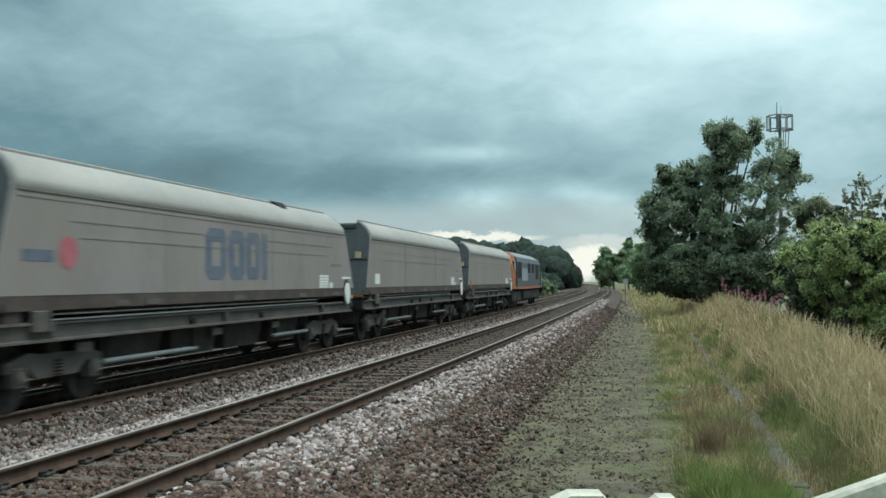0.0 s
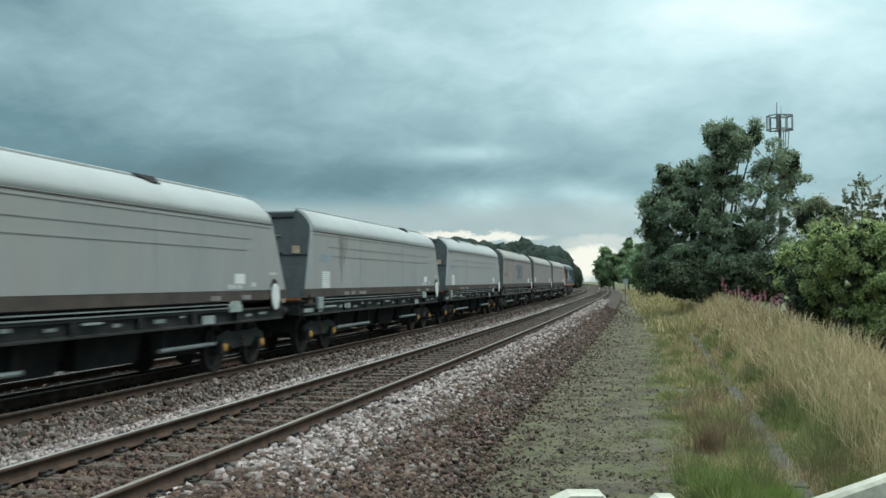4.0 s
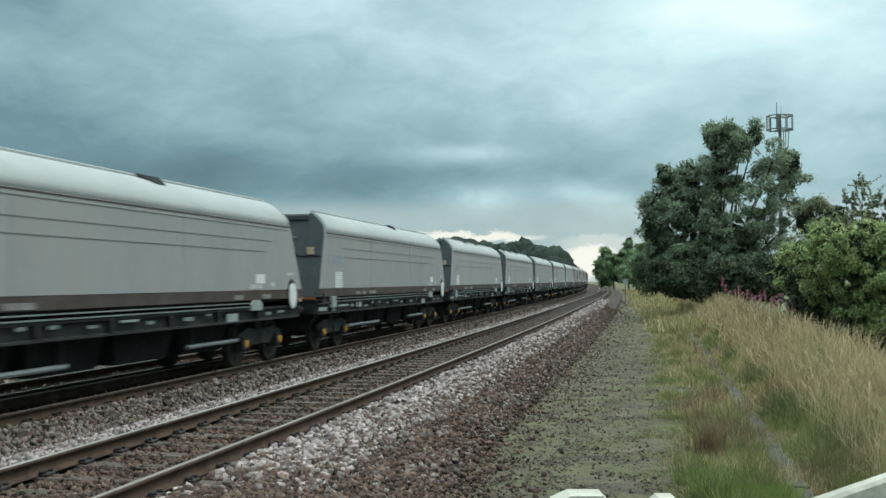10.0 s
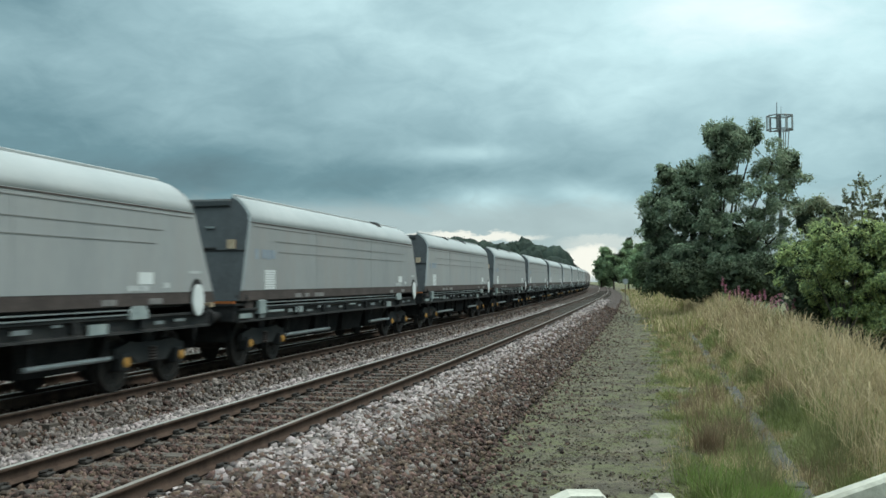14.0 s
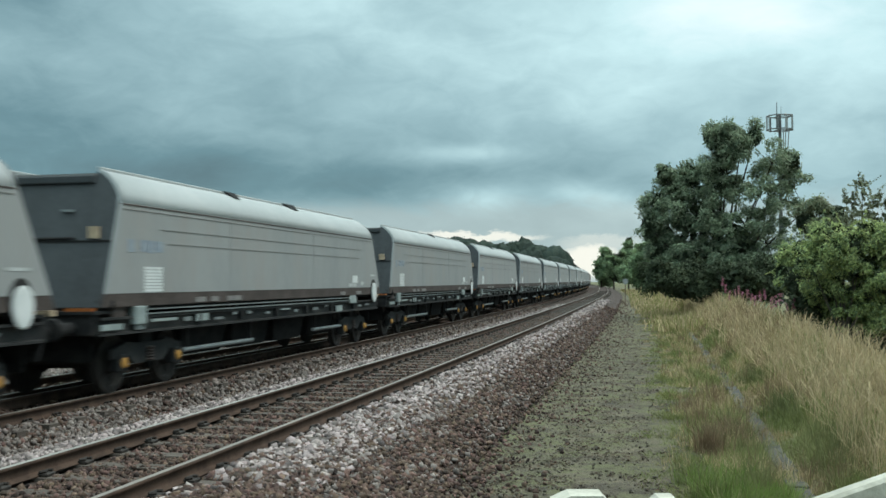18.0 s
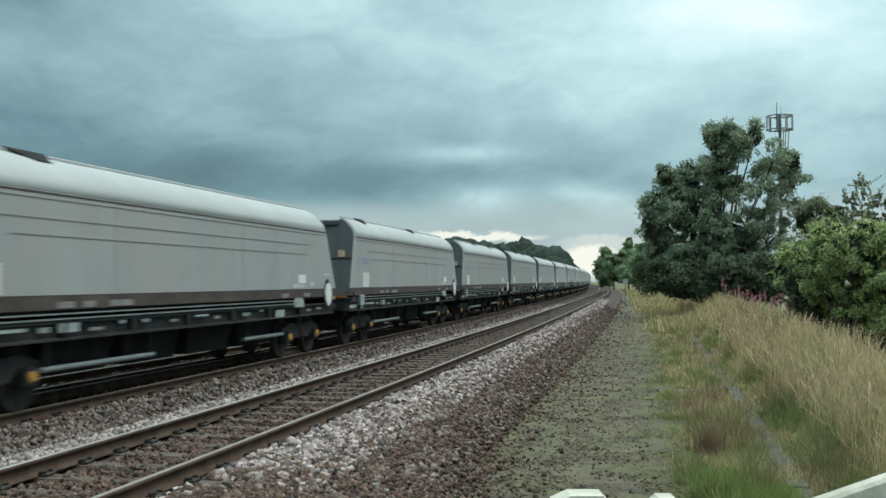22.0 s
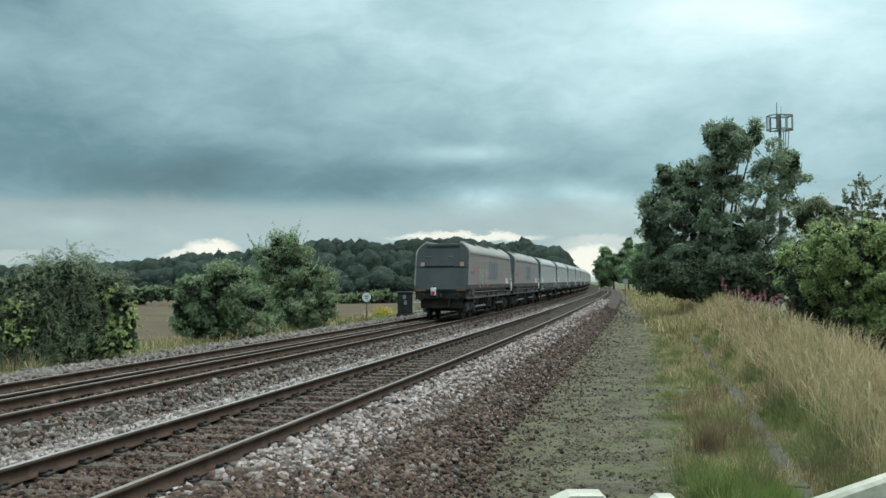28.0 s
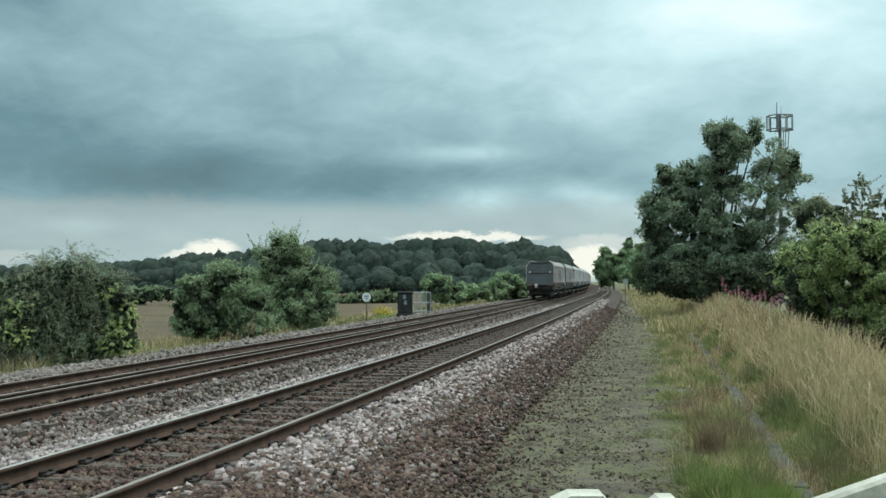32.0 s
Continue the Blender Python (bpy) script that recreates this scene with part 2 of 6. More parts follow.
M = {}
M["stone_pale"] = material("pale_ballast_stone", (0.190, 0.156, 0.148), (0.325, 0.270, 0.258), 0.9, scale=9, fine=60, island=0.72, bump=0.3)
M["stone_brown"] = material("rusty_ballast_stone", (0.048, 0.027, 0.020), (0.122, 0.078, 0.060), 0.92, scale=9, fine=60, island=0.75, bump=0.3)
M["stone_grey"] = material("dull_ballast_stone", (0.130, 0.105, 0.093), (0.222, 0.188, 0.171), 0.9, scale=9, fine=60, island=0.4, bump=0.3)
M["ballast_bed"] = material("ballast_bed", (0.030, 0.020, 0.016), (0.082, 0.056, 0.045), 0.95, scale=1.1, fine=22, bump=1.0, bump_dist=0.04, world_space=True)
M["cess"] = material("mossy_gravel", (0.040, 0.031, 0.023), (0.155, 0.130, 0.088), 0.95, scale=2.2, fine=30, bump=1.0, bump_dist=0.04, spot=(0.116, 0.112, 0.056), spot_at=(0.42, 0.64),
                     spot_scale=2.4, world_space=True)
M["earth"] = material("grassy_earth", (0.095, 0.092, 0.046), (0.165, 0.152, 0.078), 0.95, scale=0.7, fine=12, bump=0.8, bump_dist=0.03, world_space=True)
M["field"] = material("stubble_field", (0.062, 0.042, 0.022), (0.112, 0.078, 0.040), 0.95, scale=0.25, fine=5, bump=0.6, bump_dist=0.05, world_space=True)
M["meadow"] = material("green_meadow", (0.11, 0.14, 0.055), (0.17, 0.20, 0.09), 0.95, scale=0.2, fine=4, bump=0.5, world_space=True)
M["rail_side"] = material("rusty_rail_steel", (0.050, 0.032, 0.024), (0.092, 0.059, 0.044), 0.85, 0.0, scale=4, fine=50, bump=0.25, spec=0.15)
M["rail_head"] = material("polished_rail_head", (0.30, 0.28, 0.26), (0.42, 0.39, 0.36), 0.5, 0.6, scale=2, fine=60, stretch=(8, 0.2, 8), bump=0.05)
M["rail_head_dull"] = material("dull_rail_head", (0.20, 0.17, 0.15), (0.30, 0.26, 0.23), 0.5, 0.4, scale=2, fine=60, stretch=(8, 0.2, 8), bump=0.05)
M["sleeper"] = material("weathered_concrete", (0.060, 0.047, 0.039), (0.102, 0.082, 0.068), 0.9, scale=4, fine=60, per_object=0.15, bump=0.4)
M["clip"] = material("dark_rail_clip", (0.022, 0.018, 0.016), (0.05, 0.04, 0.034), 0.7, 0.3, scale=12, fine=80)
M["trough"] = material("grey_concrete_lid", (0.046, 0.042, 0.037), (0.080, 0.073, 0.064), 0.9, scale=3, fine=40, per_object=0.2, bump=0.35, spot=(0.13, 0.14, 0.09))
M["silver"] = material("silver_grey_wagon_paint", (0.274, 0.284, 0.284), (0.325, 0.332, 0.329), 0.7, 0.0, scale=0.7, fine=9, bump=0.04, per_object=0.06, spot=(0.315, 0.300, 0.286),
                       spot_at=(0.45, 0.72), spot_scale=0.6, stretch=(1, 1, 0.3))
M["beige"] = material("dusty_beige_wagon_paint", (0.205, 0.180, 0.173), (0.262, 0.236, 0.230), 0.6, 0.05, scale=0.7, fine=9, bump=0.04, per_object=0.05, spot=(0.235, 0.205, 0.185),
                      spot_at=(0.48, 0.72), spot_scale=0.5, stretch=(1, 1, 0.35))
# hood paints, a step paler than the side sheets
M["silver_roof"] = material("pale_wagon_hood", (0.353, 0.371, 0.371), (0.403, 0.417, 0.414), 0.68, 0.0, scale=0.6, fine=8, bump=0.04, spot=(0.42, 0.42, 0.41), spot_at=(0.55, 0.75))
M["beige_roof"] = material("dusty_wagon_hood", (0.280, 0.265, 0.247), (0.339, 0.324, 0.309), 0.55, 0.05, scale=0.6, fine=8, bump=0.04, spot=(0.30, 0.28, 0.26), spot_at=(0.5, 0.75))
M["end"] = material("dark_slate_end_sheet", (0.034, 0.038, 0.042), (0.054, 0.060, 0.064), 0.65, 0.0, scale=0.9, fine=12, bump=0.06, spot=(0.04, 0.044, 0.046))
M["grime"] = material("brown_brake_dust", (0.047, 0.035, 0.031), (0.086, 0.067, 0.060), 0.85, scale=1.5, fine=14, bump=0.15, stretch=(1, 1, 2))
M["black"] = material("oily_black_steel", (0.017, 0.017, 0.018), (0.038, 0.036, 0.035), 0.7, scale=3, fine=25, bump=0.15, spec=0.12)
M["frame"] = material("dirty_dark_frame", (0.024, 0.025, 0.026), (0.054, 0.052, 0.050), 0.7, scale=2, fine=20, bump=0.1, spec=0.12)
M["frame_beige"] = material("dusty_frame", (0.07, 0.062, 0.056), (0.12, 0.108, 0.10), 0.75, scale=2, fine=20, bump=0.1)
# the soot tone is painted shade: blacker steel under the silver wagons
M["soot"] = material("soot_black_steel", (0.010, 0.010, 0.0105), (0.024, 0.023, 0.022), 0.85, scale=3, fine=25, bump=0.1, spec=0.06)
M["under_beige"] = material("dust_caked_underframe", (0.030, 0.026, 0.023), (0.060, 0.053, 0.048), 0.8, scale=2, fine=20, bump=0.15, spec=0.15)
M["pipe"] = material("dull_zinc_pipe", (0.21, 0.235, 0.24), (0.30, 0.325, 0.325), 0.5, 0.4, scale=3, fine=30, bump=0.05)
M["label_dull"] = material("dusty_label_plate", (0.15, 0.14, 0.135), (0.25, 0.235, 0.225), 0.7, scale=6, fine=30, bump=0.05)
M["pale_box"] = material("pale_green_grey_paint", (0.22, 0.26, 0.255), (0.33, 0.37, 0.36), 0.6, scale=4, fine=30, bump=0.06)
M["old_white"] = material("weathered_white_paint", (0.40, 0.375, 0.31), (0.56, 0.53, 0.45), 0.8, scale=5, fine=50, bump=0.3, spot=(0.28, 0.27, 0.22))
M["white"] = material("white_paint", (0.632, 0.651, 0.642), (0.744, 0.753, 0.744), 0.5, scale=3, fine=40, bump=0.05)
M["yellow"] = material("yellow_axlebox_cap", (0.42, 0.21, 0.045), (0.58, 0.30, 0.07), 0.6, scale=8, fine=60)
M["orange"] = material("orange_paint", (0.300, 0.086, 0.020), (0.360, 0.118, 0.028), 0.5, scale=2, fine=30, bump=0.04)
M["tan"] = material("faded_reflector", (0.40, 0.30, 0.20), (0.52, 0.40, 0.28), 0.6, scale=8, fine=60)
M["wheel"] = material("worn_wheel_steel", (0.022, 0.020, 0.019), (0.05, 0.044, 0.040), 0.65, 0.2, scale=5, fine=40, spec=0.12)
M["blue"] = material("navy_loco_paint", (0.017, 0.024, 0.045), (0.026, 0.035, 0.060), 0.4, scale=1, fine=20, bump=0.03)
M["blue_mark"] = material("faded_blue_lettering", (0.085, 0.11, 0.165), (0.15, 0.165, 0.20), 0.6, scale=2.2, fine=12, bump=0.03)
M["seam"] = material("dull_sheet_joint", (0.15, 0.145, 0.14), (0.21, 0.20, 0.19), 0.7, scale=3, fine=20, bump=0)
M["cess_stone"] = material("earthy_gravel", (0.07, 0.06, 0.045), (0.15, 0.13, 0.10), 0.95, scale=9, fine=60, island=0.4, bump=0.3)
M["mark_pale"] = material("washed_out_blue_mark", (0.20, 0.24, 0.30), (0.29, 0.33, 0.37), 0.6, scale=6, fine=40, bump=0.02)
M["mark_white"] = material("worn_white_lettering", (0.36, 0.37, 0.37), (0.60, 0.61, 0.60), 0.6, scale=7, fine=30, bump=0.02)
M["red_mark"] = material("faded_red_disc", (0.36, 0.085, 0.11), (0.42, 0.14, 0.16), 0.6, scale=3, fine=30, bump=0.03)
M["spray_pale"] = material("pale_green_spray_paint", (0.21, 0.265, 0.215), (0.28, 0.33, 0.275), 0.6, scale=3, fine=30)
M["spray_red"] = material("faded_red_spray_paint", (0.29, 0.155, 0.135), (0.33, 0.20, 0.175), 0.6, scale=3, fine=30)
M["grey_roof"] = material("grey_loco_roof", (0.16, 0.17, 0.18), (0.22, 0.23, 0.24), 0.6, scale=1, fine=16)
M["dark_glass"] = material("dark_window_glass", (0.01, 0.012, 0.014), (0.02, 0.022, 0.025), 0.08, scale=1, fine=5, bump=0.0, spec=0.6)
M["lamp_red"] = material("red_lamp_lens", (0.45, 0.03, 0.025), (0.55, 0.05, 0.04), 0.3, scale=5, fine=20)
M["bark"] = material("dark_bark", (0.035, 0.028, 0.022), (0.09, 0.075, 0.06), 0.9, scale=5, fine=40, bump=0.8, stretch=(1, 1, 0.3))
M["galv"] = material("galvanised_steel", (0.30, 0.31, 0.31), (0.40, 0.41, 0.41), 0.5, 0.6, scale=4, fine=30)
M["mast"] = material("grey_mast_paint", (0.09, 0.095, 0.10), (0.15, 0.155, 0.16), 0.6, 0.2, scale=2, fine=20)
M["brown_post"] = material("rusty_post", (0.10, 0.07, 0.05), (0.18, 0.13, 0.10), 0.8, scale=5, fine=40)


def leaf_mat(name, c0, c1, vary=0.35, tr=0.45):
    return material(name, c0, c1, 0.75, scale=0.8, fine=6, bump=0, island=vary, spec=0.15, translucent=tr)


M["leaf_dark"] = leaf_mat("dark_green_leaves", (0.155, 0.208, 0.136), (0.262, 0.326, 0.212))
M["leaf_grey"] = leaf_mat("grey_green_leaves", (0.179, 0.199, 0.125), (0.276, 0.294, 0.193))
M["leaf_mid"] = leaf_mat("mid_green_leaves", (0.150, 0.212, 0.112), (0.250, 0.320, 0.168))
M["leaf_light"] = leaf_mat("light_green_leaves", (0.310, 0.375, 0.155), (0.480, 0.540, 0.240))
M["leaf_pale"] = leaf_mat("pale_blue_green_leaves", (0.205, 0.290, 0.160), (0.330, 0.420, 0.245))
M["leaf_silver"] = leaf_mat("silvery_green_leaves", (0.280, 0.325, 0.225), (0.450, 0.495, 0.355))
# bluish far-wood leaves: distance haze is put into the colour
M["leaf_far"] = leaf_mat("distant_wood_leaves", (0.047, 0.070, 0.060), (0.088, 0.114, 0.090), 0.22)
# darkened leaves inside the crowns: their inner shade is put into the colour
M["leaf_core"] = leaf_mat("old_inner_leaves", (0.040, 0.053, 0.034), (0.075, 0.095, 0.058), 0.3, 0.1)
# near-black leaf tone that puts deep shade into the colour
M["leaf_shade"] = leaf_mat("dark_ivy_and_bramble_leaves", (0.036, 0.050, 0.030), (0.078, 0.098, 0.054), 0.45, 0.15)
M["grass_dry"] = leaf_mat("dry_straw_grass", (0.395, 0.298, 0.168), (0.545, 0.430, 0.268), 0.22, 0.25)
M["grass_mid"] = leaf_mat("olive_grass", (0.205, 0.205, 0.078), (0.330, 0.310, 0.130), 0.25, 0.25)
M["grass_green"] = leaf_mat("fresh_green_grass", (0.150, 0.178, 0.062), (0.250, 0.262, 0.104), 0.25, 0.3)
M["grass_lush"] = leaf_mat("lush_green_grass", (0.115, 0.175, 0.040), (0.19, 0.26, 0.07), 0.3, 0.3)
M["grass_rank"] = leaf_mat("rank_green_grass", (0.130, 0.140, 0.062), (0.220, 0.222, 0.100), 0.25, 0.25)
M["pink"] = leaf_mat("pink_willowherb_flowers", (0.344, 0.123, 0.197), (0.426, 0.180, 0.246), 0.3, 0.2)
M["litter"] = leaf_mat("dead_leaf_litter", (0.05, 0.036, 0.024), (0.11, 0.082, 0.055), 0.4, 0.1)
M["ragwort"] = leaf_mat("yellow_ragwort_flowers", (0.45, 0.34, 0.03), (0.58, 0.46, 0.06), 0.3, 0.2)
M["dock"] = leaf_mat("rusty_dock_stems", (0.195, 0.135, 0.085), (0.290, 0.208, 0.128), 0.3, 0.1)

# ================= ground, ballast beds, cess, fields =================
def strip(name, svals, ovals, lift, mat, label, category, noise_h=0.0, zfun=height):
    S, O = np.meshgrid(svals, ovals, indexing="ij")
    X, Y = line(S, O)
    Z = zfun(O, S) + lift
    if noise_h:
        jig = np.random.default_rng(5).normal(0, 1, S.shape)
        Z = Z + jig * noise_h
    a, b = S.shape
    idx = np.arange(a * b).reshape(a, b)
    f = np.stack([idx[:-1, :-1], idx[:-1, 1:], idx[1:, 1:], idx[1:, :-1]], -1).reshape(-1, 4)
    me = fast_mesh(name, np.stack([X, Y, Z], -1).reshape(-1, 3), f, True)
    me.materials.append(mat)
    return thing(name, me, label, category, kind="structure")


def under(o, s=None):
    return height(o, s) - 0.08 * ((o > -9.2) & (o < 7.7))


S_LONG = np.concatenate([np.arange(-85, 60, 2.5), np.arange(60, 300, 8), np.arange(300, 1390, 60)])
strip("ground", S_LONG, np.concatenate([[-1400, -900, -500, -300, -160, -110], np.arange(-90, -15, 5), np.arange(-15, 16, 0.6), np.arange(18, 60, 5), [80, 140, 300, 700, 1400]]), -0.02,
      M["earth"], "rough grassy earth beside the railway", "ground", 0.0, under)
strip("stubble_field", np.concatenate([np.arange(-60, 240, 10)]), np.arange(-72, -13.9, 3), 0.012, M["field"], "flat brown stubble field beyond the railway", "field")
strip("meadow", np.arange(-60, 300, 12), np.concatenate([[-84, -80, -76, -72.1]]), 0.02, M["meadow"], "pale green meadow strip in front of the wood", "meadow")
S_BED = np.concatenate([np.arange(-80, 40, 0.5), np.arange(40, 260, 2), np.arange(260, 700, 10)])
strip("ballast", S_BED, np.arange(-9.0, 3.8, 0.2), -0.015, M["ballast_bed"], "grey and brown stone ballast bed under both tracks", "ballast", 0.008)
strip("cess_path", S_BED, np.arange(3.7, 7.56, 0.2), 0.0, M["cess"], "flat mossy gravel walkway beside the ballast", "path", 0.006)

# ================= tracks =================
RAIL_PROFILE = [(-0.07, -0.159), (0.07, -0.159), (0.07, -0.148), (0.02, -0.128), (0.009, -0.115), (0.009, -0.045), (0.034, -0.034), (0.036, -0.008), (0.028, -0.001),
                (-0.028, -0.001), (-0.036, -0.008), (-0.034, -0.034), (-0.009, -0.045), (-0.009, -0.115), (-0.02, -0.128), (-0.07, -0.148)]


def swept(profile, o, z, svals):
    pts = np.array(profile)
    n = len(pts)
    V = []
    for s in svals:
        x, y = line(s, o + pts[:, 0])
        V.append(np.stack([x, y, z + pts[:, 1]], 1))
    V = np.concatenate(V)
    F = []
    for i in range(len(svals) - 1):
        for j in range(n):
            k = (j + 1) % n
            F.append((i * n + j, i * n + k, (i + 1) * n + k, (i + 1) * n + j))
    return fast_mesh("rail", V, F)


RAIL_S = np.concatenate([np.arange(-80, 60, 1.5), np.arange(60, 260, 4), np.arange(260, 640, 10)])


def rail(parent, o, z, head, label):
    ob = part("rail", swept(RAIL_PROFILE, o, z, RAIL_S), M["rail_side"], parent, label)
    part("rail_head", swept([(-0.030, 0.0), (0.030, 0.0), (0.024, 0.004), (-0.024, 0.004)], o, z - 0.0005, RAIL_S), head, ob, "worn running surface")
    return ob


near_track = thing("railway_track", None, "straight plain-line track with rusty rails on concrete sleepers", "railway track", "railway tracks")
far_track = thing("railway_track", None, "second track with rusty rails, carrying the coal train", "railway track", "railway tracks")
rail(near_track, 0.0, 0.0, M["rail_head"], "rusty rail with a shiny top")
rail(near_track, GAUGE, 0.0, M["rail_head_dull"], "rusty rail with a dull top")
rail(far_track, -2.52 - GAUGE, -0.034 - CANT * GAUGE, M["rail_head_dull"], "rusty rail with a dull top")
rail(far_track, -2.52, -0.034, M["rail_head_dull"], "rusty rail with a dull top")
for _o, _z, _w in ((-5.05, -0.040, "on the ballast beside the far track"), (-3.545, -0.028, "on the sleepers of the far track")):
    spare = thing("spare_rail", swept(RAIL_PROFILE, _o, _z, RAIL_S), "long spare rusty rail lying " + _w, "rail", "spare rails")
    spare.data.materials.append(M["rail_side"])
    part("rail_head", swept([(-0.030, 0.0), (0.030, 0.0), (0.024, 0.004), (-0.024, 0.004)], _o, _z - 0.0005, RAIL_S), M["rail_head_dull"], spare)


def sleeper_mesh():
    bm = bmesh.new()
    prism(bm, [(-0.14, -0.2), (0.14, -0.2), (0.115, 0.0), (-0.115, 0.0)], -1.25, 1.25)
    for v in bm.verts:
        v.co = Vector((v.co.y, v.co.x, v.co.z))
    return mesh_of(bm, "sleeper", M["sleeper"])


def clip_mesh():
    bm = bmesh.new()
    box(bm, -0.055, 0.055, -0.075, 0.075, 0.0, 0.035, 0.008)
    rod(bm, (-0.03, -0.07, 0.045), (-0.03, 0.07, 0.045), 0.014, seg=6)
    rod(bm, (0.03, -0.05, 0.05), (-0.03, -0.07, 0.045), 0.014, seg=6)
    rod(bm, (0.03, 0.06, 0.05), (-0.03, 0.07, 0.045), 0.014, seg=6)
    return mesh_of(bm, "rail_clip", M["clip"])


SLEEPER, CLIP = sleeper_mesh(), clip_mesh()


def lay_sleepers(track, centre, z, cant, s_end):
    s = 9.05 - 0.7 * 22
    while s < s_end:
        m = place(s, centre, z - 0.162) @ pose(0, 0, 0, 0, -math.degrees(math.atan(cant)), 0)
        sl = part("sleeper", SLEEPER, None, track, m=m)
        if -2 < s < 62:
            for o in (-GAUGE / 2, GAUGE / 2):
                for k in (-1, 1):
                    part("rail_clip", CLIP, None, sl, m=Matrix.Translation((o + k * 0.105, 0, 0.0)))
        s += 0.7 if s < 110 else 1.4


lay_sleepers(near_track, NEAR_C, 0.0, 0.0, 190)
lay_sleepers(far_track, FAR_C, FAR_Z, CANT, 190)

# cable trough with separate concrete lids
trough = thing("cable_trough", None, "line of grey concrete cable trough lids sunk in the grass", "cable trough")
_bm = bmesh.new()
box(_bm, -0.115, 0.115, -0.46, 0.46, -0.02, 0.045, 0.008)
LID = mesh_of(_bm, "trough_lid", M["trough"])
_r = random.Random(3)
_s = 4.0
while _s < 74:
    part("trough_lid", LID, None, trough, m=place(_s, 7.36, -0.585 + _r.uniform(-0.008, 0.012), _r.uniform(-1.2, 1.2)) @ pose(0, 0, 0, _r.uniform(-1, 1), _r.uniform(-2, 2)))
    _s += 0.935

# ================= hopper wagons =================
# Wagon space: y forwards along the train, x to the right, z up from the rail top.
ZC, ZT, HW, HT = 3.05, 3.64, 1.36, 0.88


def half_len(z):
    """Leading end: strongly raked up to the shoulder, then cut back over the hood."""
    return float(np.interp(z, [1.2, 1.5, 3.06, 3.35, 3.5, 3.58, 3.64], [9.29, 9.13, 8.30, 8.22, 8.12, 7.98, 7.72]))


def rear_len(z):
    """Trailing end: nearly upright."""
    return 7.77 - (z - 1.5) * 0.30


SECTION = [(HW, ZC), (1.335, 3.20), (1.235, 3.36), (1.12, 3.48), (1.01, 3.57), (HT, ZT)]


def wheel_set_mesh():
    bm = bmesh.new()
    rod(bm, (-1.0, 0, 0), (1.0, 0, 0), 0.08, seg=10)
    for k in (-1, 1):
        turned(bm, [(k * 0.685, 0.10), (k * 0.685, 0.30), (k * 0.69, 0.445), (k * 0.715, 0.448), (k * 0.722, 0.42), (k * 0.815, 0.415), (k * 0.815, 0.34), (k * 0.77, 0.31), (k * 0.77, 0.16), (k * 0.82, 0.14), (k * 0.82, 0.09)], "X", 24)
        for j in range(6):
            a = j * math.pi / 3
            rod(bm, (k * 0.768, math.cos(a) * 0.23, math.sin(a) * 0.23), (k * 0.778, math.cos(a) * 0.23, math.sin(a) * 0.23), 0.035, seg=6)
    return mesh_of(bm, "wheelset", M["wheel"])


WHEELSET = wheel_set_mesh()


def bogie_meshes(frame_mat, dark):
    out = {}
    bm = bmesh.new()
    prism(bm, [(-1.28, 0.50), (-0.82, 0.58), (-0.55, 0.38), (0.55, 0.38), (0.82, 0.58), (1.28, 0.50), (1.28, 0.66), (0.75, 0.78), (0.42, 0.74), (-0.42, 0.74), (-0.75, 0.78), (-1.28, 0.66)], -0.06, 0.06)
    for v in bm.verts:
        v.co = Vector((v.co.y, v.co.x, v.co.z))
    out["side_frame"] = mesh_of(bm, "side_frame", frame_mat)
    out["bolster"] = mesh_of(new_box(-1.0, 1.0, -0.20, 0.20, 0.50, 1.0, bevel=0.03), "bolster", dark)
    bm = bmesh.new()
    turned(bm, [(0.40 + i * 0.026, 0.115 if i % 2 else 0.085) for i in range(11)], "Z", 12)
    out["spring_nest"] = mesh_of(bm, "spring_nest", M["grime"])
    bm = bmesh.new()
    box(bm, -0.1, 0.1, -0.15, 0.15, 0.28, 0.58, 0.02)
    out["axle_box"] = mesh_of(bm, "axle_box", frame_mat)
    bm = bmesh.new()
    turned(bm, [(0.0, 0.09), (0.035, 0.09), (0.05, 0.065)], "X", 14)
    out["axle_cap"] = mesh_of(bm, "axle_cap", M["yellow"])
    bm = bmesh.new()
    turned(bm, [(0.0, 0.10), (0.035, 0.10), (0.05, 0.07)], "X", 14)
    out["dusty_cap"] = mesh_of(bm, "dusty_cap", M["frame_beige"])
    bm = bmesh.new()
    box(bm, -0.07, 0.07, -0.05, 0.05, 0.22, 0.55, 0.015)
    out["brake_block"] = mesh_of(bm, "brake_block", dark)
    return out


BOGIES = {"axle_cap": bogie_meshes(M["frame"], M["black"]), "dusty_cap": bogie_meshes(M["frame_beige"], M["under_beige"])}
WHEELBASE = 2.05
wheel_parts = {-1: [], 1: []}


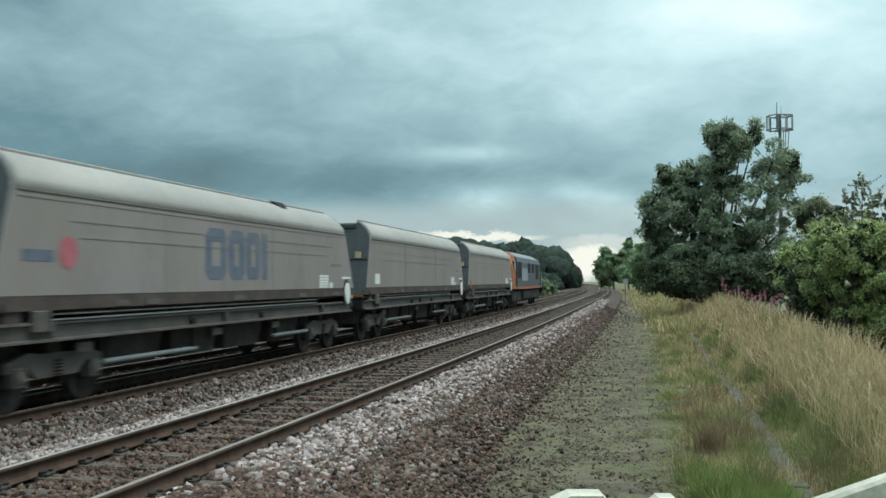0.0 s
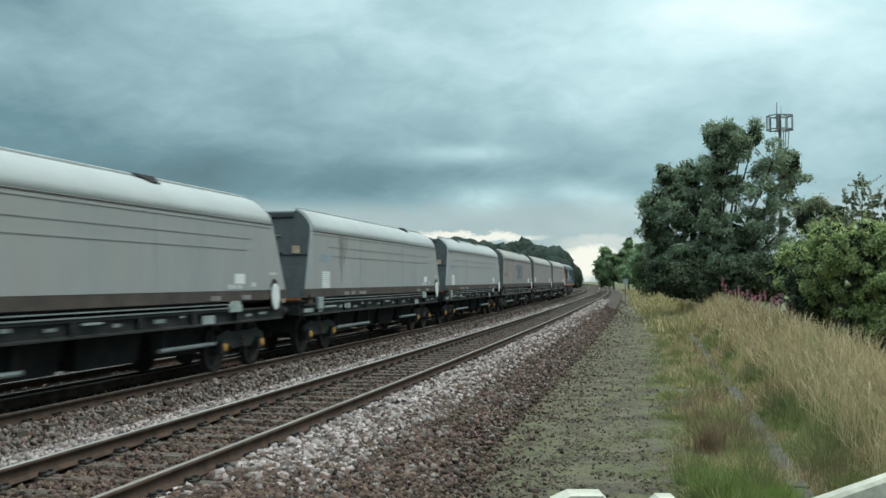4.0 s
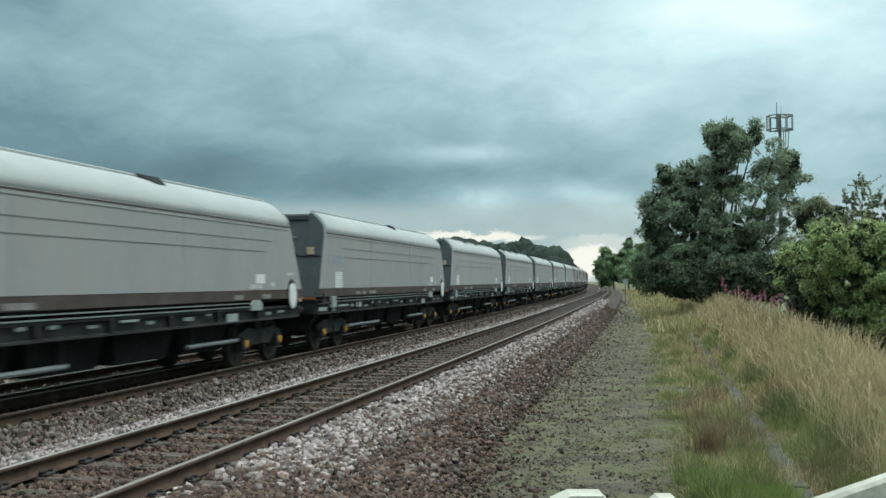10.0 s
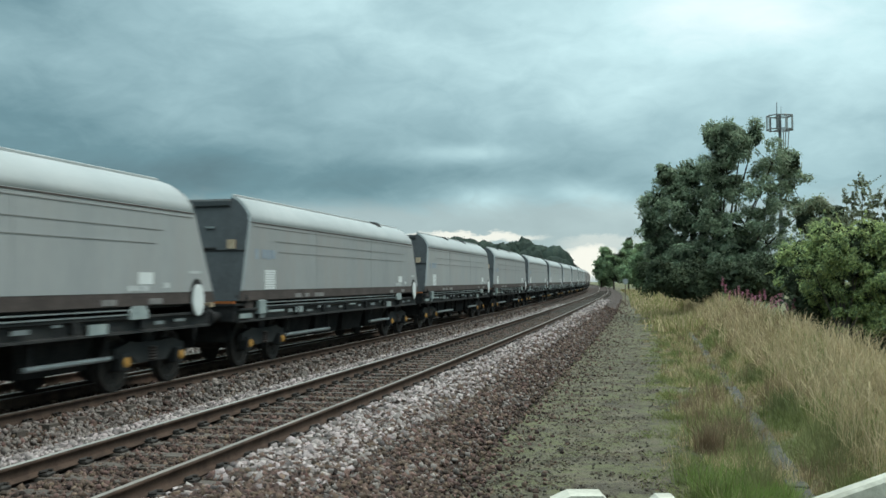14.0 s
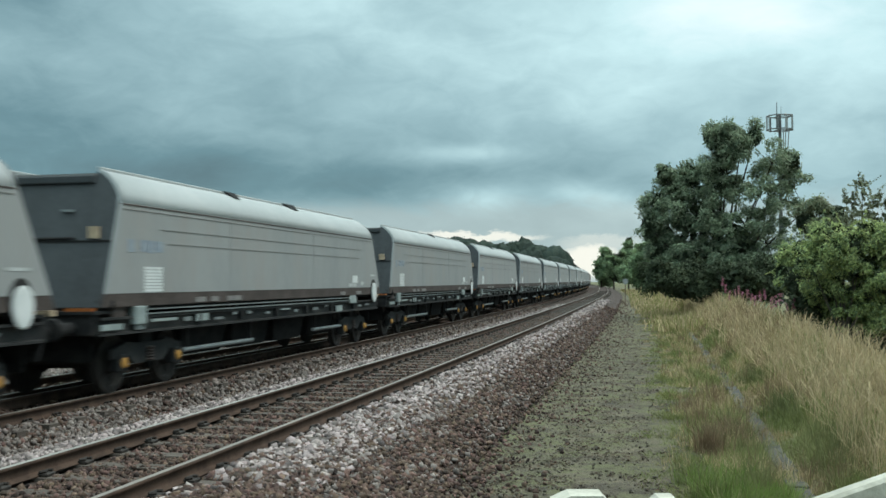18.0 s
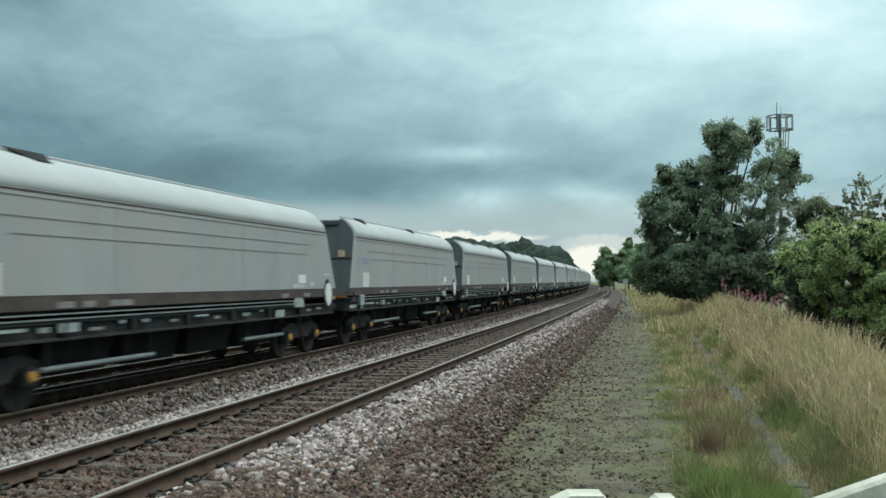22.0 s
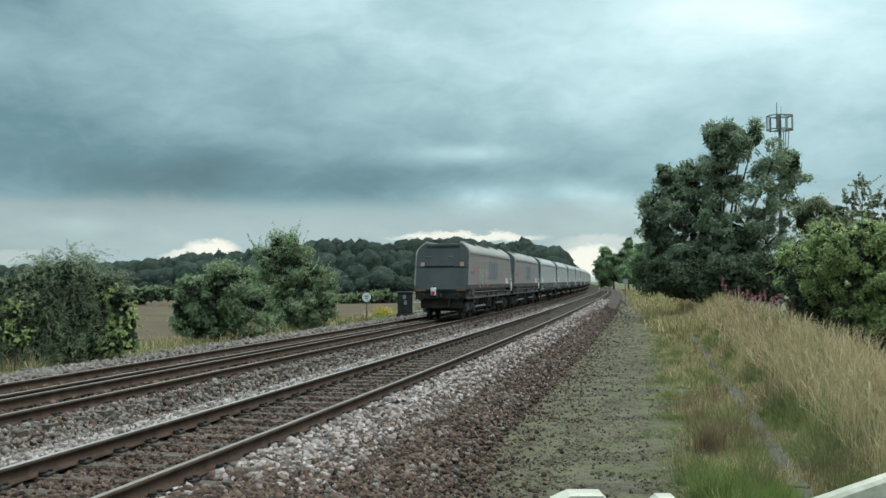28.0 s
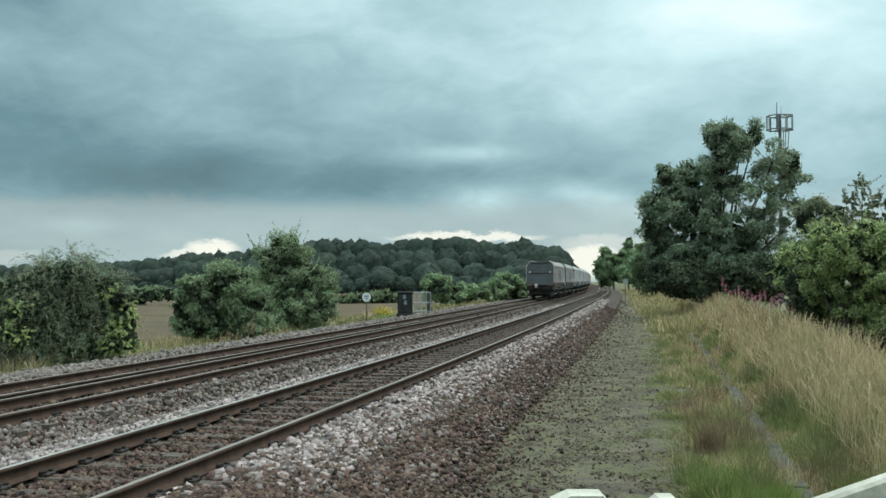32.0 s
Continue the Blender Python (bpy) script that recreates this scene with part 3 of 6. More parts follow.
def bogie(wagon, y, cap):
    BOGIE = BOGIES[cap]
    root = new("bogie")
    root.parent = wagon
    root.matrix_basis = Matrix.Translation((0, y, 0))
    root.empty_display_size = 0.1
    part("bolster", BOGIE["bolster"], None, root)
    for k in (-1, 1):
        part("side_frame", BOGIE["side_frame"], None, root, m=Matrix.Translation((k * 0.98, 0, 0)))
        part("spring_nest", BOGIE["spring_nest"], None, root, m=Matrix.Translation((k * 1.02, 0, 0)))
        for j in (-1, 1):
            part("axle_box", BOGIE["axle_box"], None, root, m=Matrix.Translation((k * 1.0, j * WHEELBASE / 2, 0)))
            part("axle_cap", BOGIE[cap], None, root, "yellow end cap" if cap == "axle_cap" else "", m=Matrix.Translation((k * 1.10, j * WHEELBASE / 2, 0.43)) @ pose(0, 0, 0, 0, 0, 0 if k > 0 else 180))
            part("brake_block", BOGIE["brake_block"], None, root, m=Matrix.Translation((k * 0.75, j * (WHEELBASE / 2 - 0.52), 0)))
    for j in (-1, 1):
        part("wheelset", WHEELSET, None, root, m=Matrix.Translation((0, j * WHEELBASE / 2, 0.42)))
    return root


def make_wagon(paint, roof_paint, frame_mat, pale):
    w = new("hopper_wagon")
    # side sheets
    for k in (-1, 1):
        bm = bmesh.new()
        pts = [Vector((k * HW, -rear_len(1.52), 1.52)), Vector((k * HW, half_len(1.52), 1.52)), Vector((k * HW, half_len(ZC), ZC)), Vector((k * HW, -rear_len(ZC), ZC))]
        slab(bm, pts, Vector((-k * 0.05, 0, 0)))
        side = part("side_sheet", bm, paint, w)
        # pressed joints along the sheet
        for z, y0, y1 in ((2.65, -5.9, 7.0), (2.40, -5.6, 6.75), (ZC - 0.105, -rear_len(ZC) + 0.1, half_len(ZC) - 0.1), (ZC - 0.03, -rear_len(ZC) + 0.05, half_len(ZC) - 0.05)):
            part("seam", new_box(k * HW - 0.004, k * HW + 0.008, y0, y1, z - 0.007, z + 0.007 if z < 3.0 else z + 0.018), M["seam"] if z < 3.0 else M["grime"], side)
        for y in (-2.75, 2.6):
            part("seam", new_box(k * HW - 0.004, k * HW + 0.005, y - 0.012, y + 0.012, 1.54, ZC - 0.05), paint, side)
        # curved hood
        bm = bmesh.new()
        rows = []
        for x, z in SECTION:
            yl, yr = half_len(z), -rear_len(z)
            rows.append([bm.verts.new((k * x, y, z)) for y in (yr, yr * 0.34, yl * 0.33, yl)] + [bm.verts.new((k * (x - 0.05), y, z - 0.03)) for y in (yl, yl * 0.33, yr * 0.34, yr)])
        for a, b in zip(rows, rows[1:]):
            for i in range(8):
                bm.faces.new((a[i], a[(i + 1) % 8], b[(i + 1) % 8], b[i]))
        bm.faces.new(rows[0])
        bm.faces.new(rows[-1][::-1])
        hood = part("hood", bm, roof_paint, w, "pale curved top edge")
        for p in hood.data.polygons:
            p.use_smooth = abs(p.normal.y) < 0.9
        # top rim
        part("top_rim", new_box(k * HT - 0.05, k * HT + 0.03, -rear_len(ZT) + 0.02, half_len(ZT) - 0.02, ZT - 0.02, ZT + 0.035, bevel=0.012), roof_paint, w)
        # grimy lower band
        bm = bmesh.new()
        slab(bm, [Vector((k * (HW - 0.006), -rear_len(1.30), 1.30)), Vector((k * (HW - 0.006), half_len(1.30), 1.30)), Vector((k * (HW - 0.006), half_len(1.52), 1.52)), Vector((k * (HW - 0.006), -rear_len(1.52), 1.52))],
             Vector((-k * 0.06, 0, 0)))
        part("lower_band", bm, M["grime"], w, "brake-dust stained lower band")
        for y, r in ((-4.2, 0.22), (-3.55, 0.18), (-2.55, 0.38), (5.16, 0.22), (6.75, 0.24)) if pale else ((-4.3, 0.2), (-3.2, 0.26), (0.66, 0.3), (4.67, 0.26), (7.4, 0.32)):
            part("label_plate", new_box(k * HW - 0.01, k * HW + 0.006, y - r, y + r, 1.32, 1.42), M["frame_beige"] if not pale else M["label_dull"], w)
        # sole bar, walkway edge and its brackets
        part("sole_bar", prism(bmesh.new(), [(k * 1.22, 0.83), (k * 1.34, 0.83), (k * 1.34, 0.865), (k * 1.26, 0.88), (k * 1.26, 1.07), (k * 1.34, 1.09), (k * 1.34, 1.13), (k * 1.22, 1.13)], -7.9, 9.0), frame_mat, w)
        part("walkway_edge", new_box(k * 1.27, k * 1.37, -6.35, 5.78, 1.145, 1.17), M["pipe"], w, "pale metal edge")
        part("walkway_edge", new_box(k * 1.29, k * 1.39, -6.35, 5.78, 1.225, 1.245), M["pipe"] if pale else M["frame_beige"], w)
        for i in range(7):
            y = -6.3 + i * 2.1
            if pale or i % 3 == 0:
                part("bracket", new_box(k * 1.28, k * 1.36, y - 0.05, y + 0.05, 0.90, 1.14, bevel=0.01), frame_mat, w)
        if pale:
            # valves, release handles and plates bolted along the sole bar
            for y, z, a, h in ((-7.55, 0.97, 0.34, 0.05), (-6.6, 0.93, 0.16, 0.04), (-5.7, 1.03, 0.5, 0.025), (-4.75, 1.01, 0.14, 0.04), (-4.1, 1.02, 0.27, 0.07), (-3.3, 0.97, 0.2, 0.025), (-2.5, 1.05, 0.1, 0.03),
                               (-1.7, 1.04, 0.12, 0.03), (-0.6, 1.0, 0.14, 0.025), (0.55, 1.05, 0.3, 0.02), (1.3, 0.99, 0.12, 0.03), (2.8, 1.0, 0.2, 0.035), (3.7, 1.05, 0.1, 0.02), (4.85, 0.95, 0.28, 0.085), (6.9, 0.98, 0.16, 0.03),
                               (7.7, 1.0, 0.2, 0.025)):
                part("plate", new_box(k * 1.335, k * 1.352, y - a, y + a, z - h, z + h), M["pale_box"] if a > 0.25 else M["pipe"], w)
                if h > 0.06:
                    part("plate_mount", new_box(k * 1.26, k * 1.335, y - a * 0.7, y + a * 0.7, z - h * 0.8, z + h * 0.8), M["black"], w)
            bm = slab(bmesh.new(), [Vector((k * 1.345, y, z)) for y, z in ((5.80, 1.07), (6.42, 1.07), (6.42, 1.2), (6.3, 1.3), (5.95, 1.3), (5.80, 1.2))], Vector((k * 0.05, 0, 0)))
            part("valve_box", bm, M["pale_box"], w, "pale chamfered valve box")
        else:
            for y in (-5.2, -0.16, 3.17):
                part("plate", new_box(k * 1.20, k * 1.215, y - 0.22, y + 0.22, 0.62, 0.76), M["frame_beige"], w)
            for y in (-1.51, 2.0):
                part("lifting_socket", turned(bmesh.new(), [(k * 1.30, 0.07), (k * 1.352, 0.07), (k * 1.353, 0.045)], "X", 14, (0, y, 0.97)), M["black"], w, "dark round lifting socket")
        # pipes and tanks under the frame
        for y0, y1, z in ((-4.5, -1.0, 0.40), (3.2, 5.6, 0.43)):
            bm = bmesh.new()
            rod(bm, (k * 1.12, y0, z), (k * 1.12, y1, z), 0.045, seg=10)
            part("air_pipe", bm, M["pipe"], w, "dull zinc pipe")
            for y in (y0 + 0.15, y1 - 0.15):
                part("pipe_hanger", new_box(k * 1.09, k * 1.15, y - 0.03, y + 0.03, z, 0.95), M["black"], w)
    # end sheets, raked
    for e in (-1, 1):
        out = [(-1.34, 1.30)] + [(-HW + 0.01, 1.52)] + [(-x, z) for x, z in SECTION] + [(0.80, ZT - 0.10), (-0.80, ZT - 0.10)][::-1] + [(x, z) for x, z in SECTION[::-1]] + [(HW - 0.01, 1.52), (1.34, 1.30)]
        bm = bmesh.new()
        reach = half_len if e > 0 else rear_len
        slab(bm, [Vector((x, e * (reach(z) - 0.02), z)) for x, z in out], Vector((0, -e * 0.06, 0)))
        end = part("end_sheet", bm, M["end"], w, "dark slate end plate")
        yb = e * (reach(2.52) + 0.03)
        # folded lip across the top with a pale strip as its painted highlight, handrail on stubs, small brackets
        yt = e * (reach(ZT - 0.1) + 0.02)
        part("top_lip", new_box(-HT + 0.05, HT - 0.05, yt - 0.06, yt + 0.06, ZT - 0.25, ZT - 0.105, bevel=0.02), M["end"], end, "folded top lip")
        part("lip_edge", new_box(-HT + 0.06, HT - 0.06, yt - 0.03, yt + 0.03, ZT - 0.108, ZT - 0.08), M["seam"], w)
        part("hand_rail", rod(bmesh.new(), (-0.95, yb, 2.45), (0.62, yb, 2.45), 0.026, seg=6), M["black"], end)
        part("fold_line", new_box(-1.3, 1.3, e * (reach(2.40) - 0.01) - 0.012, e * (reach(2.40) - 0.01) + 0.012, 2.385, 2.41), M["black"], end)
        for x in (-0.72, 0.42):
            part("bracket", new_box(x - 0.1, x + 0.1, e * (reach(2.92) + 0.01) - 0.02, e * (reach(2.92) + 0.01) + 0.02, 2.90, 2.94), M["pipe"], end)
        for k in (-1, 1):
            part("reflector", new_box(k * 0.98 - 0.09, k * 0.98 + 0.09, yb - 0.03, yb + 0.03, 2.44, 2.64), M["tan"], end, "faded square reflector plate")
            part("step_tab", new_box(k * 1.0 - 0.24, k * 1.0 + 0.24, e * (reach(1.25) + 0.10) - 0.06, e * (reach(1.25) + 0.10) + 0.06, 1.20, 1.29), M["orange"] if e < 0 else M["tan"], end)
        part("head_stock", new_box(-1.25, 1.25, (9.1 if e > 0 else -7.9) - 0.1, (9.1 if e > 0 else -7.9) + 0.1, 0.84, 1.2, bevel=0.02), M["black"], w)
        part("end_platform", new_box(-1.3, 1.3, (8.75 if e > 0 else -7.75) - 0.3, (8.75 if e > 0 else -7.75) + 0.3, 1.19, 1.24), M["black"], w)
        for k in (-1, 1):
            bm = bmesh.new()
            s0, s1 = (9.1, 9.72) if e > 0 else (-7.9, -8.55)
            turned(bm, [(s0, 0.11), (s1 - e * 0.06, 0.11), (s1 - e * 0.05, 0.19), (s1, 0.17)], "Y", 16, (k * 0.87, 0, 0.96))
            part("buffer", bm, M["black"], w)
        part("coupler", new_box(-0.1, 0.1, 9.1 if e > 0 else -8.6, 9.85 if e > 0 else -7.9, 0.92, 1.1, bevel=0.02), M["black"], w)
        rod_bm = rod(bmesh.new(), (0.45, 9.2 if e > 0 else -8.0, 0.95), (0.4, 9.4 if e > 0 else -8.2, 0.45), 0.03, seg=6)
        part("brake_hose", rod_bm, M["black"], w)
    # added dark plates that block light showing through below the wagon ends
    for e in (-1, 1):
        part("end_guard", new_box(-1.05, 1.05, (8.9 if e > 0 else -7.7) - 0.02, (8.9 if e > 0 else -7.7) + 0.02, 0.40, 1.19), M["soot"] if pale else M["under_beige"], w)
    # hoppers under the body
    for y in (-3.3, -0.8, 1.7, 4.2):
        bm = bmesh.new()
        top = [Vector((-1.1, y - 1.2, 1.3)), Vector((1.1, y - 1.2, 1.3)), Vector((1.1, y + 1.2, 1.3)), Vector((-1.1, y + 1.2, 1.3))]
        bot = [Vector((-0.95, y - 0.95, 0.27)), Vector((0.95, y - 0.95, 0.27)), Vector((0.95, y + 0.95, 0.27)), Vector((-0.95, y + 0.95, 0.27))]
        a, b = [bm.verts.new(p) for p in top], [bm.verts.new(p) for p in bot]
        for i in range(4):
            bm.faces.new((a[i], a[(i + 1) % 4], b[(i + 1) % 4], b[i]))
        bm.faces.new(a)
        bm.faces.new(b[::-1])
        part("discharge_chute", bm, M["soot"] if pale else M["under_beige"], w)
    part("centre_sill", new_box(-0.25, 0.25, -7.9, 9.1, 0.84, 1.25), M["black"] if pale else M["under_beige"], w)
    part("floor_plate", new_box(-1.2, 1.2, -7.6, 8.9, 1.24, 1.29), M["black"] if pale else M["under_beige"], w)
    part("load", new_box(-HW + 0.06, HW - 0.06, -6.9, 6.9, 1.5, 2.6), M["black"], w, "dark coal dust inside")
    for y in (-5.7, 7.2):
        bogie(w, y, "axle_cap" if pale else "dusty_cap")
    # equipment at the trailing end, right and left
    for k in (-1, 1):
        part("brake_cabinet", new_box(k * 1.33 - 0.06, k * 1.33 + 0.06, -6.83, -6.43, 0.98, 1.30, bevel=0.015), M["pale_box"] if pale else M["frame_beige"], w, "pale equipment box")
        part("valve_housing", new_box(k * 1.15 - 0.15, k * 1.15 + 0.15, -7.45, -7.0, 1.10, 1.36, bevel=0.03), M["grime"], w)
        part("valve_housing", rod(bmesh.new(), (k * 1.15, -7.75, 1.34), (k * 1.30, -7.5, 1.34), 0.11, seg=10), M["black"], w)
        bm = bmesh.new()
        turned(bm, [(k * 1.365, 0.30), (k * 1.40, 0.31), (k * 1.41, 0.285)], "X", 28, (0, 8.38, 1.36))
        for v in bm.verts:
            v.co.y = 8.40 + (v.co.y - 8.38) * 0.78
        wheel = part("brake_wheel", bm, M["white"], w, "white brake wheel disc")
        bm = bmesh.new()
        turned(bm, [(k * 1.33, 0.345), (k * 1.368, 0.345)], "X", 28, (0, 8.36, 1.43))
        for v in bm.verts:
            v.co.y = 8.40 + (v.co.y - 8.38) * 0.80
        part("wheel_guard", bm, M["black"], wheel)
        if pale:
            part("data_panel", new_box(k * HW - 0.004, k * HW + 0.007, 6.12, 6.64, 1.67, 1.88), M["white"], w, "small white data panel")
            part("data_panel", new_box(k * HW - 0.004, k * HW + 0.006, 5.78, 6.5, 1.555, 1.65), M["mark_white"], w)
            part("data_panel", new_box(k * HW - 0.004, k * HW + 0.006, 7.0, 7.25, 1.60, 1.70), M["mark_white"], w)
            part("data_panel", new_box(k * HW - 0.004, k * HW + 0.006, 8.05, 8.62, 1.87, 1.92), M["mark_white"], w)
            for i in range(8):
                z = 1.54 + i * 0.056
                part("data_line", new_box(k * HW - 0.004, k * HW + 0.006, -6.48, -5.82, z, z + 0.045), M["white"], w)
            for i, (y0, y1) in enumerate(((-7.06, -6.86), (-6.62, -6.40), (-6.36, -6.14), (-6.08, -5.80))):
                part("faded_mark", new_box(k * HW - 0.004, k * HW + 0.005, y0, y1, 2.22 + 0.02 * (i % 2), 2.44), M["mark_pale"], w, "washed-out blue block mark")
        else:
            part("data_panel", new_box(k * HW - 0.004, k * HW + 0.007, 5.99, 6.72, 1.54, 1.88), M["white"], w, "small white data panel")
            part("data_panel", new_box(k * HW - 0.004, k * HW + 0.007, 6.84, 7.10, 1.53, 1.68), M["white"], w)
            part("data_panel", new_box(k * HW - 0.004, k * HW + 0.007, 7.95, 8.80, 1.78, 1.84), M["white"], w)
            part("faded_mark", new_box(k * HW - 0.004, k * HW + 0.005, 7.0, 7.9, 2.12, 2.20), M["seam"], w)
            for i in range(4):
                part("panel_line", new_box(k * (HW + 0.007), k * (HW + 0.009), 6.05, 6.66, 1.585 + i * 0.075, 1.60 + i * 0.075), M["pipe"], w)
    return w


def flap(w, y, length, h=0.045):
    """A dark bent strip of sheet over the top rim, hanging a little way down the hood."""
    bm = bmesh.new()
    prism(bm, [(-0.05, 0.03), (0.03, 0.03), (0.16, -0.075), (0.19, -0.105), (0.17, -0.085), (0.05, h), (-0.05, h)], y - length / 2, y + length / 2)
    for v in bm.verts:
        v.co.y = y + (v.co.y - y) * (1.0 if v.co.z > 0 else 0.45) + (0.25 * length if v.co.z < 0 else 0)
    part("loose_flap", bm, M["black"], w, "dark bent sheet", m=Matrix.Translation((HT, 0, ZT)))


def rear_marks(w):
    for k in (-1, 1):
        part("blue_mark", new_box(k * HW - 0.004, k * HW + 0.006, -7.1, -6.32, 2.02, 2.19), M["blue_mark"], w, "washed-out blue block mark")
        bm = bmesh.new()
        turned(bm, [(k * (HW - 0.004), 0.25), (k * (HW + 0.007), 0.25)], "X", 24, (0, -5.93, 2.16))
        part("red_disc", bm, M["red_mark"], w, "faded red disc")


def block_marks(w):
    """Three hollow faded blue blocks with cut corners and a narrow bar, on the right-hand side."""
    z0, z1, t = 1.76, 2.80, 0.27
    for y0, y1 in ((-1.05, -0.05), (0.08, 0.92), (1.02, 1.82), (1.94, 2.24)):
        bm = bmesh.new()

        def loop(d, x):
            a, b, lo, hi, c = y0 + d, y1 - d, z0 + d, z1 - d, max(0.16 - d * 0.5, 0.03)
            return [bm.verts.new((x, y, z)) for y, z in ((a + c, lo), (b - c, lo), (b, lo + c), (b, hi - c), (b - c, hi), (a + c, hi), (a, hi - c), (a, lo + c))]

        if y1 - y0 < 0.5:
            slab(bm, [Vector((HW - 0.004, y, z)) for y, z in ((y0, z0), (y1, z0), (y1, z1), (y0, z1))], Vector((0.011, 0, 0)))
        else:
            outer, inner, back = loop(0, HW + 0.007), loop(t, HW + 0.007), loop(0, HW - 0.004)
            hole = loop(t, HW - 0.004)
            for i in range(8):
                j = (i + 1) % 8
                bm.faces.new((outer[i], outer[j], inner[j], inner[i]))
                bm.faces.new((back[i], back[j], outer[j], outer[i]))
                bm.faces.new((inner[i], inner[j], hole[j], hole[i]))
                bm.faces.new((hole[i], hole[j], back[j], back[i]))
        part("blue_block", bm, M["blue_mark"], w, "faded blue block shape")


def spray(w, seed):
    r = random.Random(seed)
    for i in range(46):
        y = r.uniform(-4.9, -1.3)
        z = r.uniform(1.5, 2.32)
        pale = (abs(y + 4.1) < 0.55 or abs(y + 2.2) < 0.35 or abs(y + 3.2) < 0.25) and z > 1.65
        bm = bmesh.new()
        n = r.randint(9, 12)
        pts = [Vector((HW + 0.004 + i * 0.0004, y + math.cos(a) * r.uniform(0.12, 0.36), z + math.sin(a) * r.uniform(0.06, 0.2))) for a in [j * 2 * math.pi / n for j in range(n)]]
        slab(bm, pts, Vector((0.0004, 0, 0)))
        part("spray_patch", bm, r.choice((M["spray_pale"], M["spray_pale"], M["mark_pale"])) if pale else M["spray_red"], w, "faded sprayed paint patch")


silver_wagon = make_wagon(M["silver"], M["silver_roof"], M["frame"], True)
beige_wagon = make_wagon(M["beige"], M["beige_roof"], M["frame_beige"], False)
BEIGE = {1, 2, 3, 19, 20}
wagons = {}
for k in range(1, 21):
    src = beige_wagon if k in BEIGE else silver_wagon
    first = not any((j in BEIGE) == (k in BEIGE) for j in wagons)
    wagons[k] = src if first else copy_thing(src, Matrix.Identity(4))
    if k in BEIGE:
        tagged(wagons[k], "dusty beige bogie coal hopper wagon with a dark end", "wagon", "coal train wagons")
    else:
        tagged(wagons[k], "silver-grey bogie coal hopper wagon with a dark end", "wagon", "coal train wagons")
for k, y, n in ((7, -3.0, 0.9), (7, 1.2, 0.8), (7, -5.8, 0.8), (8, -2.0, 0.7), (8, 1.4, 0.7), (9, 1.4, 0.8), (10, 2.0, 0.9), (10, -3.4, 0.6), (11, -1.8, 0.7), (11, 2.6, 1.2), (12, 4.6, 0.9), (13, -0.5, 0.8), (14, 0.8, 0.8), (15, -1.8, 0.6),
                (15, 1.9, 0.8), (16, 3.4, 0.9), (16, -2.0, 0.8), (17, -5.4, 0.9), (17, 1.5, 0.9), (19, -5.9, 1.6), (19, 4.1, 1.6), (20, -0.6, 4.0), (20, -4.6, 2.4), (20, 4.2, 1.0), (3, 4.0, 0.8), (18, -4.6, 1.0), (5, 4.4, 0.9),
                (4, -3.0, 0.8), (4, 2.2, 0.8), (6, 3.0, 0.8)):
    flap(wagons[k], y, n)
for k in (3, 19, 20):
    rear_marks(wagons[k])
    block_marks(wagons[k])
    wagons[k]["label"] = "dusty beige coal hopper wagon with faded blue block marks"
for _at, _h, _w in ((-4.9, 1.0, 0.05), (-4.7, 1.35, 0.09), (-4.45, 0.9, 0.06), (-4.2, 0.6, 0.05)):
    part("soot_streak", slab(bmesh.new(), [Vector((HW + 0.002, _at + a * _w, ZC - 0.05 - b * _h)) for a, b in ((-1, 0), (1, 0), (1.2, 0.4), (0.5, 0.8), (0.1, 1.0), (-0.6, 0.75), (-0.9, 0.35))], Vector((0.003, 0, 0))), M["seam"], wagons[5], "dark dried run of soot")
part("data_panel", new_box(HW - 0.004, HW + 0.007, -6.9, -6.3, 1.62, 1.95), M["white"], wagons[2], "white data panel")
part("lamp_bracket", turned(bmesh.new(), [(HW, 0.2), (HW + 0.02, 0.2)], "X", 20, (0, -7.3, 1.55)), M["orange"], wagons[1], "orange disc")
spray(wagons[20], 11)
wagons[20]["label"] = "rearmost beige coal hopper wagon with sprayed graffiti and tail lamp"
lamp = part("tail_lamp", new_box(-0.45, -0.22, -8.16, -8.02, 1.02, 1.40, bevel=0.02), M["white"], wagons[20], "white tail lamp")
part("lamp_lens", turned(bmesh.new(), [(-8.18, 0.095), (-8.155, 0.095)], "Y", 16, (-0.335, 0, 1.13)), M["lamp_red"], lamp, "red lens")
part("lamp_handle", new_box(-0.40, -0.27, -8.11, -8.07, 1.40, 1.46), M["black"], lamp)

